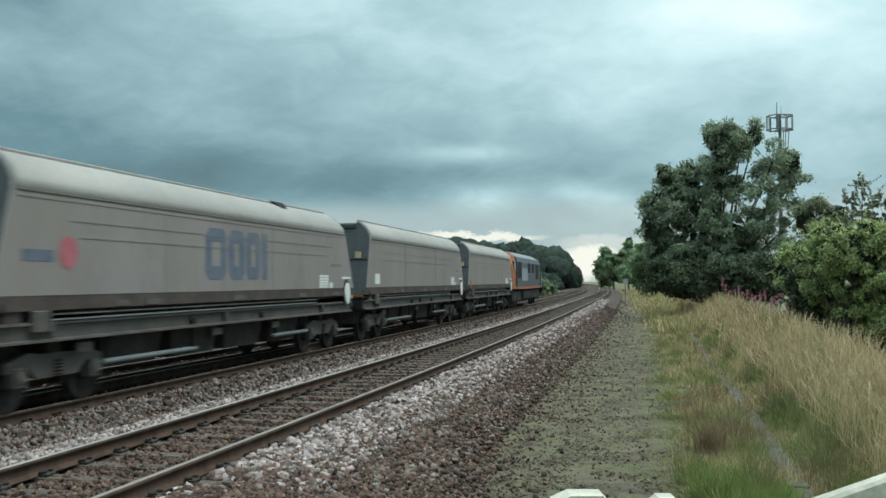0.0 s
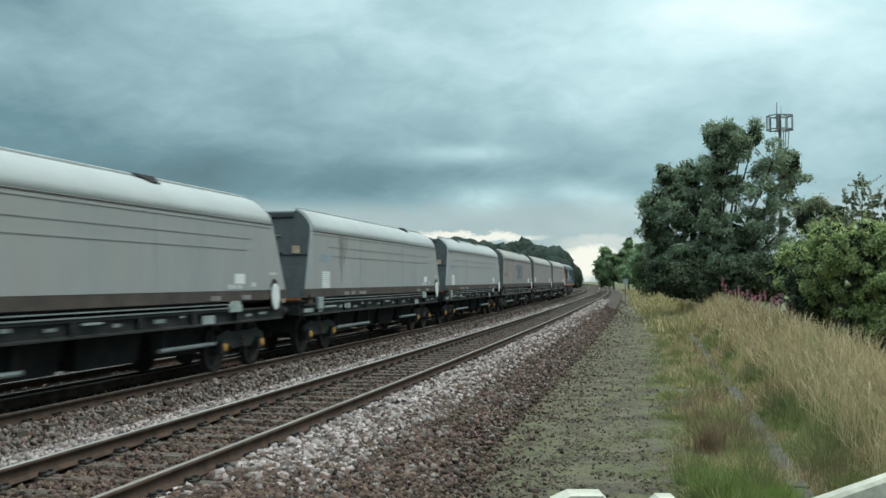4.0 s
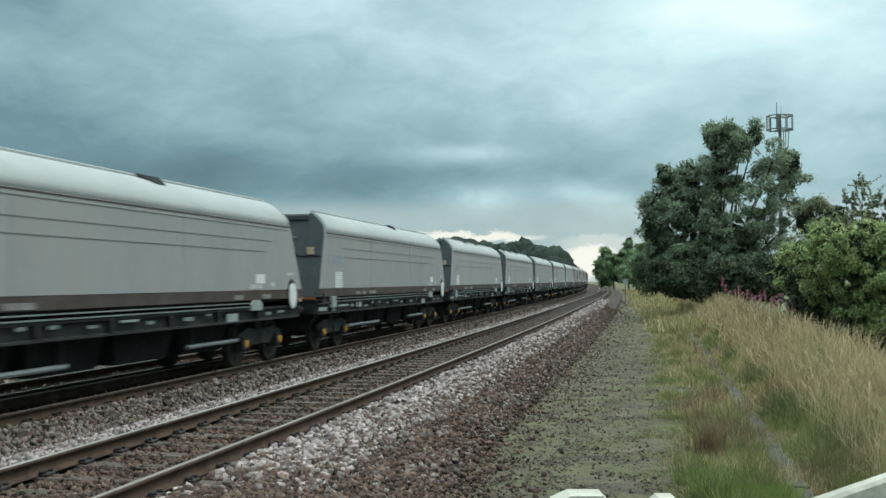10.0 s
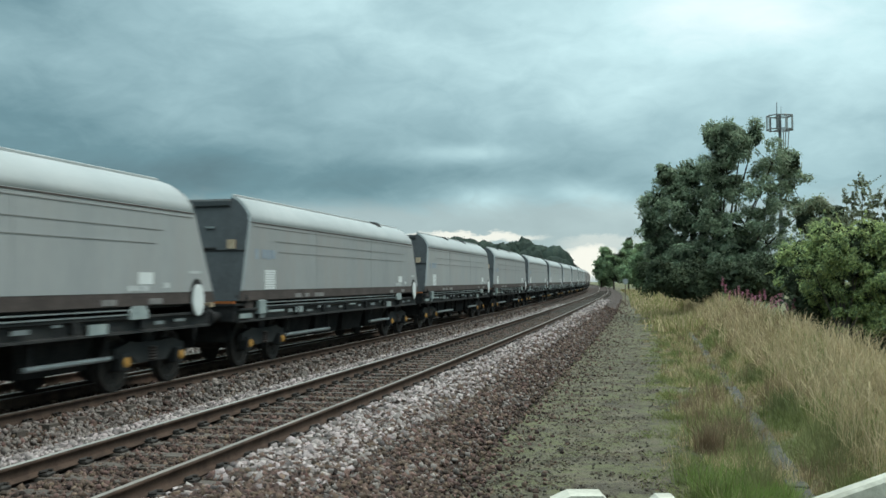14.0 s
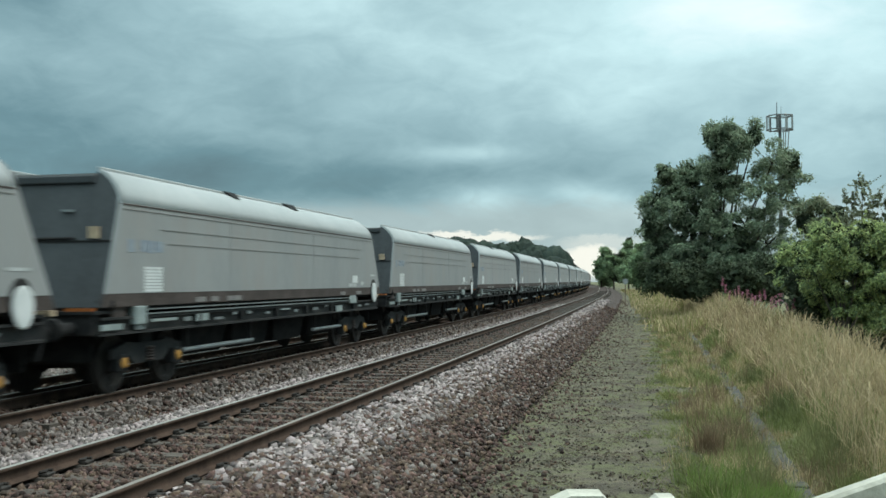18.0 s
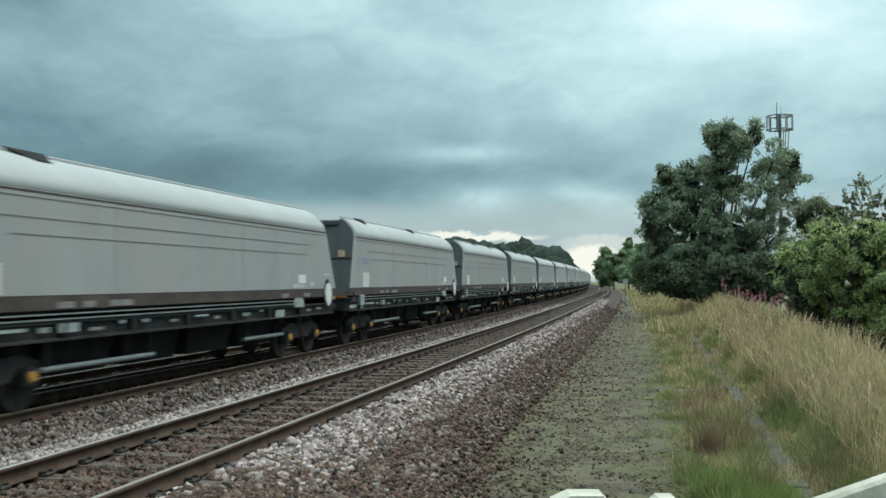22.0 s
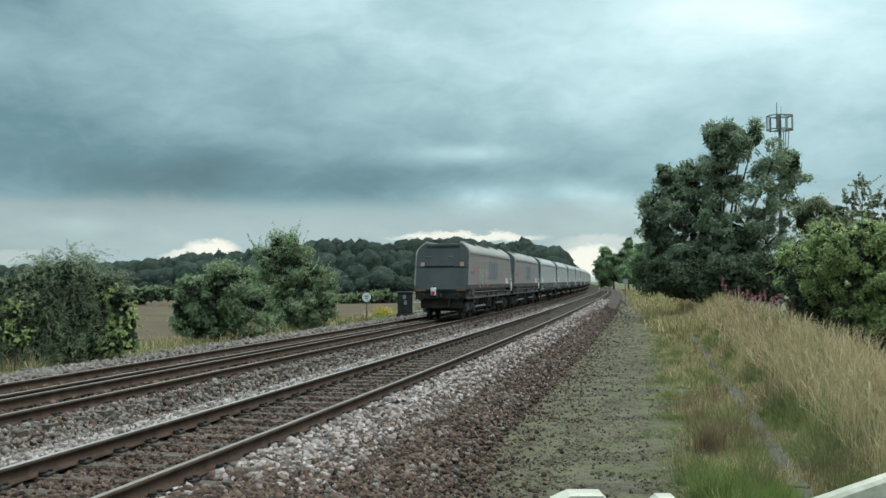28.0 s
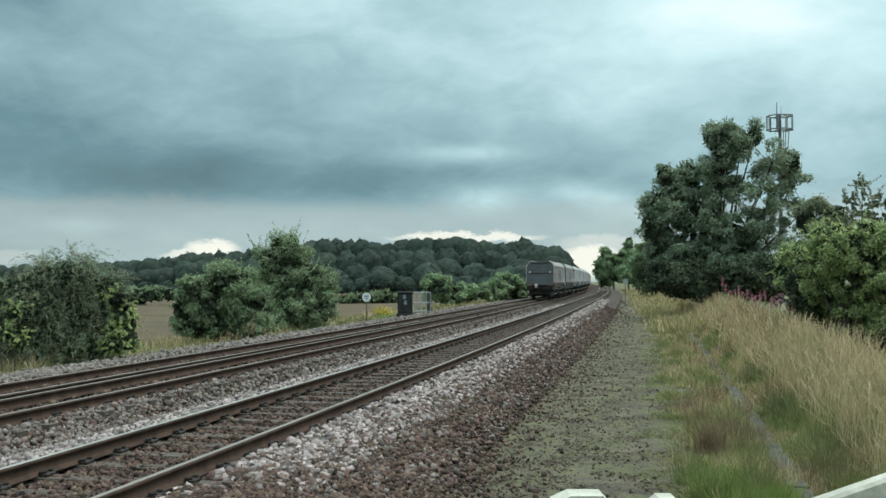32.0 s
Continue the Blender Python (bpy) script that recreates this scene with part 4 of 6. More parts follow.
# ================= locomotive =================
def make_loco():
    L = new("locomotive")
    h = 10.65
    body = [(-1.33, 1.15), (1.33, 1.15), (1.33, 2.95), (1.18, 3.35), (0.75, 3.62), (-0.75, 3.62), (-1.18, 3.35), (-1.33, 2.95)]
    part("engine_room", prism(bmesh.new(), body, -7.9, 7.9), M["blue"], L, "navy blue body side")
    part("roof", prism(bmesh.new(), [(-1.2, 3.34), (-0.76, 3.64), (-0.5, 3.74), (0.5, 3.74), (0.76, 3.64), (1.2, 3.34)], -7.8, 7.8), M["grey_roof"], L)
    for e in (-1, 1):
        cab = [(-1.33, 1.15), (1.33, 1.15), (1.33, 2.4), (1.28, 2.75), (1.10, 3.42), (0.7, 3.60), (-0.7, 3.60), (-1.10, 3.42), (-1.28, 2.75), (-1.33, 2.4)]
        bm = bmesh.new()
        a = [bm.verts.new((x, e * 7.9, z)) for x, z in cab]
        b = [bm.verts.new((x * 0.97, e * (h - (0.35 if z > 2.3 else 0.0) - (0.55 if z > 3.0 else 0)), z)) for x, z in cab]
        n = len(cab)
        for i in range(n):
            bm.faces.new((a[i], a[(i + 1) % n], b[(i + 1) % n], b[i]))
        bm.faces.new(a[::-1])
        bm.faces.new(b)
        c = part("cab", bm, M["orange"] if e < 0 else M["blue"], L, "orange cab end" if e < 0 else "navy blue cab end")
        for k in (-1, 1):
            part("cab_window", new_box(k * 1.27 - 0.05, k * 1.27 + 0.06, min(e * 9.0, e * 9.7), max(e * 9.0, e * 9.7), 2.45, 3.0), M["dark_glass"], c)
            part("cab_door", new_box(k * 1.32 - 0.02, k * 1.32 + 0.03, min(e * 8.1, e * 8.8), max(e * 8.1, e * 8.8), 1.3, 3.0), M["black"], c)
            part("windscreen", new_box(k * 0.55 - 0.45, k * 0.55 + 0.45, e * 10.0 - 0.36, e * 10.0 + 0.36, 2.4, 3.3), M["dark_glass"], c)
            bm = bmesh.new()
            turned(bm, [(e * 10.6, 0.11), (e * 11.1, 0.11), (e * 11.12, 0.24), (e * 11.17, 0.22)], "Y", 16, (k * 0.87, 0, 1.05))
            part("buffer", bm, M["black"], L)
        part("buffer_beam", new_box(-1.3, 1.3, e * 10.5 - 0.15, e * 10.5 + 0.15, 0.75, 1.2, bevel=0.02), M["black"], L)
        bg = part("bogie_frame", new_box(-1.15, 1.15, e * 6.9 - 2.5, e * 6.9 + 2.5, 0.5, 1.2, bevel=0.05), M["frame"], L)
        for j in (-1.75, 0.0, 1.75):
            bm = bmesh.new()
            for k in (-1, 1):
                turned(bm, [(k * 0.69, 0.55), (k * 0.82, 0.53), (k * 0.82, 0.1)], "X", 20)
            part("wheel_pair", bm, M["wheel"], bg, m=Matrix.Translation((0, e * 6.9 + j, 0.53)))
            for k in (-1, 1):
                part("axle_box", new_box(k * 1.12 - 0.1, k * 1.12 + 0.1, e * 6.9 + j - 0.18, e * 6.9 + j + 0.18, 0.38, 0.70, bevel=0.03), M["grime"], bg)
    for k in (-1, 1):
        part("solebar", new_box(k * 1.34 - 0.03, k * 1.34 + 0.02, -7.9, 7.9, 1.12, 1.28), M["orange"], L, "orange band")
        for y0, y1, z0, z1 in ((-7.5, -5.6, 1.9, 3.0), (4.6, 6.8, 1.8, 3.0), (-1.2, 0.4, 2.3, 3.0), (1.6, 3.2, 2.3, 3.0)):
            part("grille", new_box(k * 1.33 - 0.01, k * 1.33 + 0.03, y0, y1, z0, z1), M["black"], L)
        part("body_mark", new_box(k * 1.33 - 0.01, k * 1.33 + 0.012, -5.2, -1.5, 1.7, 2.6), M["mark_pale"], L, "pale grey-blue panel")
    part("fuel_tank", new_box(-1.25, 1.25, -3.6, 3.6, 0.3, 1.05, bevel=0.12), M["black"], L)
    part("exhaust", new_box(-0.3, 0.3, 0.5, 1.6, 3.78, 3.95, bevel=0.03), M["black"], L)
    for y in (-6.0, -4.4, 4.0):
        part("roof_fan", turned(bmesh.new(), [(3.79, 0.62), (3.86, 0.60)], "Z", 20, (0, y, 0)), M["black"], L)
    return tagged(L, "navy blue diesel locomotive with an orange rear cab", "locomotive")


loco = make_loco()


# ================= the train scaled to fit the camera's view ==========
TRAIN, TRAIN_Y, LIFT, AXLE_Z = 0.9, 0.911, 0.181, 0.46
sized = set()


def settle(root, bogie_lift):
    """Scale a vehicle to fit the camera's view; bodies stand LIFT higher over the rails, bogies by bogie_lift."""
    for ob in root.children_recursive:
        m = ob.matrix_basis.copy()
        m.translation = m.translation * Vector((TRAIN, TRAIN_Y, TRAIN))
        if ob.parent is root:
            m.translation.z += bogie_lift if ob.name.startswith("bogie") else LIFT
        ob.matrix_basis = m
        if ob.type == "MESH" and ob.data.name not in sized:
            sized.add(ob.data.name)
            ob.data.transform(Matrix.Diagonal((0.96, AXLE_Z / 0.42, AXLE_Z / 0.42, 1)) if ob.data == WHEELSET else Matrix.Diagonal((TRAIN, TRAIN_Y, TRAIN, 1)))


for _w in wagons.values():
    settle(_w, AXLE_Z - 0.42 * TRAIN)
settle(loco, 0.018)

# ================= foliage =================
def unit(v):
    return v / (np.linalg.norm(v, axis=1)[:, None] + 1e-9)


def leaf_mesh(name, P, size, rng, mat, base=None, along=None, spread=0.55, slim=0.34):
    """Small folded leaves at the points P, facing roughly along base and lying along the twigs."""
    n = len(P)
    if base is None:
        base = unit(P - P.mean(0))
    nn = unit(rng.normal(size=(n, 3)) * spread + base * 0.8 + np.array((0, 0, 0.35)))
    t = rng.normal(size=(n, 3)) if along is None else along + rng.normal(size=(n, 3)) * 0.5
    t = unit(t - nn * (t * nn).sum(1)[:, None])
    b = np.cross(nn, t)
    s = (size * rng.uniform(0.6, 1.4, n))[:, None]
    V = np.stack([P - t * s * 0.6, P + b * s * slim + nn * s * 0.08, P + t * s * 0.65, P - b * s * slim + nn * s * 0.08], 1).reshape(-1, 3)
    F = np.arange(4 * n).reshape(n, 4)
    me = fast_mesh(name, V, F)
    me.materials.append(mat)
    return me


def wands(rng, blobs, m, length, droop):
    """Leafy shoots that rise from the upper half of the lobes and hook over at the tip."""
    P, B, A = [], [], []
    for b in blobs:
        c, r = np.array(b[:3]), np.array(b[3:6])
        for _ in range(m):
            d = rng.normal(size=3)
            d[2] = abs(d[2]) * 0.9 + 0.1
            d /= np.linalg.norm(d)
            way = d * 0.6 + rng.normal(size=3) * 0.35 + np.array((0, 0, 0.6))
            ln = length * rng.uniform(0.4, 1.2)
            f = np.linspace(0.03, 1, 22)[:, None] + rng.uniform(-0.025, 0.025, (22, 1))
            side = np.array((d[0], d[1], -1.2)) * droop
            P.append(c + d * r * 0.9 + way * f * ln + side * f ** 2.5 * ln + rng.normal(size=(22, 3)) * 0.018)
            B.append(np.tile(d, (22, 1)))
            A.append(unit(way + side * f * 2))
    return np.concatenate(P), np.concatenate(B), np.concatenate(A)


def crown_points(rng, blobs, n, reach=0.42, droop=0.35, per=26):
    """Leaf places on leafy sprays that leave the lobes of the crown and arch over. Returns places, outward and twig directions."""
    area = np.array([(b[3] * b[4] + b[4] * b[5] + b[3] * b[5]) * (b[6] if len(b) > 6 else 1) for b in blobs])
    P, B, A = [], [], []
    for b, k in zip(blobs, (n * area / area.sum()).astype(int)):
        c, r = np.array(b[:3]), np.array(b[3:6])
        m = max(4, k // per)
        d = unit(rng.normal(size=(m, 3)))
        start = d * np.where(rng.random(m) < 0.75, rng.uniform(0.62, 0.98, m), rng.uniform(0.3, 0.7, m))[:, None]
        way = unit(d * 0.7 + rng.normal(size=(m, 3)) * 0.55 + np.array((0, 0, 0.25)))
        ln = reach * rng.uniform(0.4, 1.25, m)
        j = np.repeat(np.arange(m), per)
        f = rng.random(len(j))
        q = start[j] + way[j] * (ln[j] * f)[:, None]
        q[:, 2] -= droop * ln[j] * f * f * 1.4
        q += rng.normal(size=q.shape) * 0.045
        tw = way[j].copy()
        tw[:, 2] -= droop * 2.2 * f
        P.append(c + q * r)
        B.append(unit(d[j] / r))
        A.append(unit(tw * r))
    return np.concatenate(P), np.concatenate(B), np.concatenate(A)


def clump_points(rng, blobs, n, rc, lift=0.5, loose=0.07):
    """Leaf places in many small clumps that build up the lobes. rc: radius of a clump. Returns places, facing and twig directions."""
    area = np.array([(b[3] * b[4] + b[4] * b[5] + b[3] * b[5]) * (b[6] if len(b) > 6 else 1) for b in blobs])
    P, B, A = [], [], []
    for b, k in zip(blobs, (n * area / area.sum()).astype(int)):
        c, r = np.array(b[:3]), np.array(b[3:6])
        m = max(4, int(1.7 * (r[0] * r[1] + r[1] * r[2] + r[0] * r[2]) / (rc * rc) * (b[6] if len(b) > 6 else 1) ** 0.7))
        d = unit(rng.normal(size=(m, 3)))
        mid = c + d * r * np.where(rng.random(m) < 0.7, rng.uniform(0.8, 1.08, m), rng.uniform(0.3, 0.8, m))[:, None]
        size = rc * rng.uniform(0.5, 1.3, m)
        j = rng.choice(m, k, p=size ** 2 / (size ** 2).sum())
        w = unit(rng.normal(size=(k, 3)) + np.array((0, 0, lift)))
        f = rng.uniform(0.1, 1.0, k) ** 0.45
        stray = rng.random(k) < loose
        f = np.where(stray, rng.uniform(1.0, 1.4, k), f)
        P.append(mid[j] + w * (size[j] * f)[:, None] * np.array((1.0, 1.0, 0.8)))
        B.append(unit(w * 0.75 + d[j] * 0.35 + np.array((0, 0, 0.25))))
        A.append(unit(w + d[j] * 0.8 + np.array((0, 0, 0.15))))
    return np.concatenate(P), np.concatenate(B), np.concatenate(A)


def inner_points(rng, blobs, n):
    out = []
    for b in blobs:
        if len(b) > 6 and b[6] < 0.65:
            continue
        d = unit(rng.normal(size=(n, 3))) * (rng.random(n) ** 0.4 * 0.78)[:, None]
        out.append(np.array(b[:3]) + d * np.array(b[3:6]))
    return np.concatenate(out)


def limbs(bm, rng, base, blobs, r0):
    """Tapered trunk with a limb into each lobe of the crown."""
    base = Vector(base)
    lo = min(b[2] for b in blobs)
    fork = base + Vector((0, 0, max(0.25, (lo - base.z) * 0.6)))
    rod(bm, base - Vector((0, 0, 0.15)), fork, r0, r0 * 0.75, 9)
    for b in blobs:
        c = Vector(b[:3])
        mid = fork.lerp(c, 0.5) + Vector(rng.normal(size=3) * 0.12 * max(b[3:6]))
        rod(bm, fork, mid, r0 * 0.5, r0 * 0.3, 7)
        rod(bm, mid, c, r0 * 0.3, r0 * 0.14, 6)
        for _ in range(7):
            d = Vector(rng.normal(size=3)).normalized()
            tip = c + Vector((d.x * b[3], d.y * b[4], abs(d.z) * b[5] if rng.random() < 0.7 else d.z * b[5]))
            rod(bm, c.lerp(tip, -0.1), tip, r0 * 0.12, r0 * 0.03, 5)


def tree(name, u, dist, z0, blobs, n, leaf, mat, r0, seed, label, category, group="", second=None, reach=0.42, inner=0, droop=0.35, shoots=None, slim=0.34, clump=0.0):
    """A woody plant at bearing u (degrees right of the line of sight) and dist metres; lobes in (right, away, up, radii...)."""
    rng = np.random.default_rng(seed)
    a = radians(u) - YAW
    m = pose(math.sin(a) * dist, math.cos(a) * dist, z0, 0, 0, -math.degrees(a))
    ob = thing(name, None, label, category, group, m=m)
    bm = bmesh.new()
    limbs(bm, rng, (0, 0, 0), blobs, r0)
    part("trunk", bm, M["bark"], ob)
    P, B, A = clump_points(rng, blobs, n, clump) if clump else crown_points(rng, blobs, n, reach, droop)
    if shoots:
        p, b, a = wands(rng, blobs, *shoots)
        P, B, A = np.concatenate([P, p]), np.concatenate([B, b]), np.concatenate([A, a])
    P[:, 2] = np.maximum(P[:, 2], 0.03)
    pick = np.ones(len(P), bool) if second is None else np.repeat(rng.random(len(P) // 26 + 1) < 0.68, 26)[: len(P)]
    part("crown", leaf_mesh("crown", P[pick], leaf, rng, mat, B[pick], A[pick], 0.4, slim), None, ob)
    if second is not None:
        part("crown", leaf_mesh("crown", P[~pick], leaf, rng, second, B[~pick], A[~pick], 0.4, slim), None, ob)
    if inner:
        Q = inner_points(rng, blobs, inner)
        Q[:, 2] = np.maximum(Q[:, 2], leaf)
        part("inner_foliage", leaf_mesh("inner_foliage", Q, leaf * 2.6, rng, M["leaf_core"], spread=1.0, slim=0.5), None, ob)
    return ob


def seen(u0, d, z0, *lobes, depth=0.85):
    """Lobes from sizes across the view at the distance d: (across, height of the centre, half width, half height[, density])."""
    k = d / 1845.0
    out = []
    for i, (u, v, ru, rv, *w) in enumerate(lobes):
        away = ((i * 37) % 11 - 5) / 5 * ru * k * 0.5 if len(w) < 2 else w[1]
        w = w[:1]
        out.append(((u - u0) * k, away, EYE_Z + (496 - v) * k - z0, ru * k, ru * k * depth, rv * k, *w))
    return out


def bearing(u):
    return math.degrees(math.atan((u - 784) / 1845.0))


def planted(name, u0, d, z0, lobes, *a, **kw):
    return tree(name, bearing(u0), d / math.cos(radians(bearing(u0))), z0, seen(u0, d, z0, *lobes), *a, **kw)


# the big tree beside the line, with smaller ones behind the hedge
planted("tree", 1265, 64, -0.8, [(1288, 264, 38, 36, 0.9), (1262, 242, 18, 24, 0.9), (1286, 234, 12, 16, 0.8), (1334, 244, 10, 22, 0.9), (1312, 252, 22, 22, 0.8), (1198, 325, 30, 34, 0.9), (1178, 306, 12, 18, 0.8), (1222, 308, 22, 22, 0.8),
        (1164, 365, 24, 38, 0.9), (1150, 400, 14, 28, 0.8), (1264, 322, 46, 44, 0.9), (1362, 294, 32, 36, 0.55), (1394, 292, 16, 22, 0.7), (1398, 332, 26, 38, 0.5), (1340, 350, 50, 36, 0.55), (1225, 390, 60, 50, 1.0),
        (1176, 440, 34, 54), (1290, 425, 60, 54, 0.9), (1352, 430, 42, 46, 0.6), (1402, 388, 22, 30, 0.5), (1225, 470, 56, 40), (1320, 480, 58, 38), (1180, 488, 28, 28), (1380, 490, 40, 34)],
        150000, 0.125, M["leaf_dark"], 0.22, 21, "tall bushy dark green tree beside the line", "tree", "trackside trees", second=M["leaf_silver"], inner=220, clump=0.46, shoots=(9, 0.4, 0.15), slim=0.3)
# added dark thicket: its colour paints the shade beneath the tree
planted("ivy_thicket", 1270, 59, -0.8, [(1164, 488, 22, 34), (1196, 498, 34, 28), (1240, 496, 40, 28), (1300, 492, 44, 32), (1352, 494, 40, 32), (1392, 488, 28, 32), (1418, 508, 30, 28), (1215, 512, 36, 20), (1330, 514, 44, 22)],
        42000, 0.11, M["leaf_shade"], 0.06, 27, "near-black ivy and bramble thicket under the big tree", "thicket", inner=400, clump=0.5)
planted("tree", 1450, 48, -0.8, [(1446, 366, 22, 18, 0.8), (1476, 382, 20, 24, 0.8), (1428, 392, 20, 24, 0.8), (1462, 418, 36, 30)], 8500, 0.10, M["leaf_grey"], 0.09, 22, "small grey-green tree behind the hedge", "tree", "trackside trees",
        second=M["leaf_dark"], inner=150, clump=0.4)
planted("sapling", 1530, 36, -0.8, [(1526, 335, 8, 18), (1508, 360, 14, 14, 0.7), (1545, 358, 15, 18, 0.7), (1530, 388, 22, 22), (1562, 382, 16, 26, 0.7), (1500, 396, 18, 22)], 3400, 0.085, M["leaf_grey"], 0.04, 23,
        "thin leafy sapling rising above the hedge", "sapling", shoots=(9, 0.5, 0.1))
planted("hawthorn_bush", 1490, 31, -0.8, [(1470, 442, 34, 26), (1508, 436, 34, 26), (1548, 428, 32, 24), (1440, 470, 34, 26), (1492, 478, 40, 28), (1546, 474, 42, 30), (1590, 450, 40, 40), (1455, 415, 18, 12, 0.8), (1488, 410, 18, 12, 0.8),
        (1528, 408, 16, 12, 0.8), (1424, 440, 18, 16, 0.8), (1462, 515, 40, 26, 0.8, 0.3), (1530, 525, 46, 30, 0.75, 0.3), (1600, 530, 50, 50, 0.7, 0.4), (1560, 500, 34, 26, 0.9), (1500, 560, 44, 26, 0.6, 0.4), (1565, 570, 44, 30, 0.6, 0.4)], 98000, 0.066, M["leaf_light"], 0.07, 24,
        "dense light green hawthorn bush", "bush", second=M["leaf_mid"], inner=300, clump=0.27, shoots=(8, 0.45, 0.5), slim=0.28)
# bush added for the shade below the hawthorn, which its dark colour carries
planted("bramble_bush", 1510, 32, -0.8, [(1430, 545, 34, 34), (1480, 548, 46, 40), (1540, 545, 50, 50), (1600, 570, 52, 56), (1420, 505, 26, 30), (1500, 610, 60, 40), (1570, 625, 60, 44)], 34000, 0.075, M["leaf_shade"], 0.05, 28,
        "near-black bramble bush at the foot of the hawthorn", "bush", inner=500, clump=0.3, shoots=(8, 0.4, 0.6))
planted("hawthorn_bush", 1418, 42, -0.8, [(1412, 462, 24, 24), (1440, 470, 40, 34), (1398, 450, 16, 18, 0.9), (1388, 490, 18, 24, 0.9), (1430, 515, 34, 26, 0.5, 0.4)], 19000, 0.085, M["leaf_light"], 0.07, 26,
        "light green hawthorn bush behind the willowherb", "bush", second=M["leaf_mid"], inner=260, clump=0.3, shoots=(8, 0.5, 0.5), slim=0.28)

# trees on the right-hand side of the line, far ahead
for i, (u, d, lobes) in enumerate(((1064, 250, [(1062, 478, 9, 20), (1070, 458, 11, 16), (1074, 488, 16, 16)]), (1086, 235, [(1084, 462, 11, 15), (1096, 458, 8, 14), (1090, 485, 18, 20)]),
                                   (1112, 240, [(1113, 430, 5, 9), (1110, 445, 10, 14), (1114, 475, 15, 24)]), (1126, 200, [(1128, 450, 12, 18), (1136, 465, 14, 22), (1122, 486, 20, 20)]),
                                   (1150, 170, [(1150, 445, 18, 26), (1146, 480, 26, 28)]))):
    planted("tree", u, d, -0.5, lobes, 11000, 0.42, M["leaf_pale"], 0.2, 40 + i, "distant green tree beside the line", "tree", "distant lineside trees", inner=60, second=M["leaf_mid"], clump=1.0)

# bushes across the line
planted("willow_bush", 95, 29, -0.6, [(118, 488, 40, 30), (82, 496, 36, 30), (152, 500, 36, 30), (40, 510, 40, 28), (185, 520, 34, 34), (2, 522, 44, 34), (60, 545, 56, 38), (130, 550, 60, 44), (10, 575, 56, 46), (180, 570, 40, 44), (95, 590, 74, 44),
        (150, 612, 50, 26), (40, 615, 70, 30), (-70, 560, 70, 80), (118, 462, 20, 14, 0.6), (150, 468, 16, 12, 0.5), (78, 470, 18, 14, 0.5), (200, 498, 18, 14, 0.5)],
        76000, 0.062, M["leaf_grey"], 0.07, 31, "wide grey-green willow bush across the line", "bush", "bushes across the line", second=M["leaf_dark"], inner=520, droop=1.3, reach=1.0, shoots=(26, 0.55, 1.0), slim=0.17)
planted("elder_bush", 214, 28.6, -0.6, [(208, 530, 12, 14, 0.8), (218, 555, 18, 18), (210, 588, 22, 20), (226, 600, 18, 18), (202, 612, 22, 14), (228, 572, 12, 15, 0.7)], 6000, 0.07, M["leaf_light"], 0.04, 32,
        "bright yellow-green bush beside the willow", "bush", "bushes across the line", inner=300, reach=0.7, shoots=(8, 0.3, 0.5))
planted("elder_bush", 30, 27.2, -0.6, [(26, 552, 10, 9, 0.7), (10, 590, 14, 12, 0.7), (36, 604, 12, 10, 0.7)], 1300, 0.065, M["leaf_light"], 0.03, 35,
        "yellow-green shoots at the foot of the willow", "bush", "bushes across the line", inner=120, reach=0.9, shoots=(6, 0.3, 0.4))
planted("hawthorn_bush", 390, 41, -0.6, [(345, 512, 26, 24), (385, 498, 30, 24), (424, 502, 30, 24), (330, 545, 22, 30), (366, 540, 36, 34), (412, 535, 36, 34), (446, 545, 30, 40), (345, 576, 36, 24), (395, 576, 46, 26), (440, 578, 38, 24), (400, 480, 14, 12, 0.6)],
        60000, 0.085, M["leaf_pale"], 0.07, 33, "rounded mid-green bush across the line", "bush", "bushes across the line", second=M["leaf_grey"], inner=260, clump=0.36, shoots=(7, 0.4, 0.3), slim=0.28)
planted("ash_bush", 515, 50, -0.6, [(478, 462, 20, 26), (505, 450, 20, 26), (528, 462, 20, 26), (492, 435, 10, 16, 0.7), (518, 430, 10, 14, 0.7), (462, 452, 12, 16, 0.6), (545, 488, 28, 26), (572, 505, 20, 26), (490, 500, 40, 34), (540, 525, 40, 36), (480, 540, 36, 34),
        (575, 545, 22, 28), (510, 560, 60, 26)], 62000, 0.092, M["leaf_pale"], 0.09, 34,
        "tall mid-green bush with upright shoots", "bush", "bushes across the line", second=M["leaf_grey"], inner=260, clump=0.4, shoots=(10, 0.6, 0.05), slim=0.24)
for i, (u, d, lobes) in enumerate(((785, 100, [(775, 510, 28, 22), (800, 522, 24, 18)]), (842, 110, [(835, 522, 34, 17), (862, 520, 22, 18)]), (898, 118, [(893, 510, 28, 24), (918, 518, 20, 20)]), (948, 135, [(948, 512, 20, 18), (965, 515, 18, 14)]))):
    planted("scrub_bush", u, d, -0.7, lobes, 9000, 0.2, M["leaf_pale"], 0.06, 50 + i, "low green scrub bush beside the far track", "bush", "scrub along the far track", inner=250, second=M["leaf_mid"], clump=0.5)


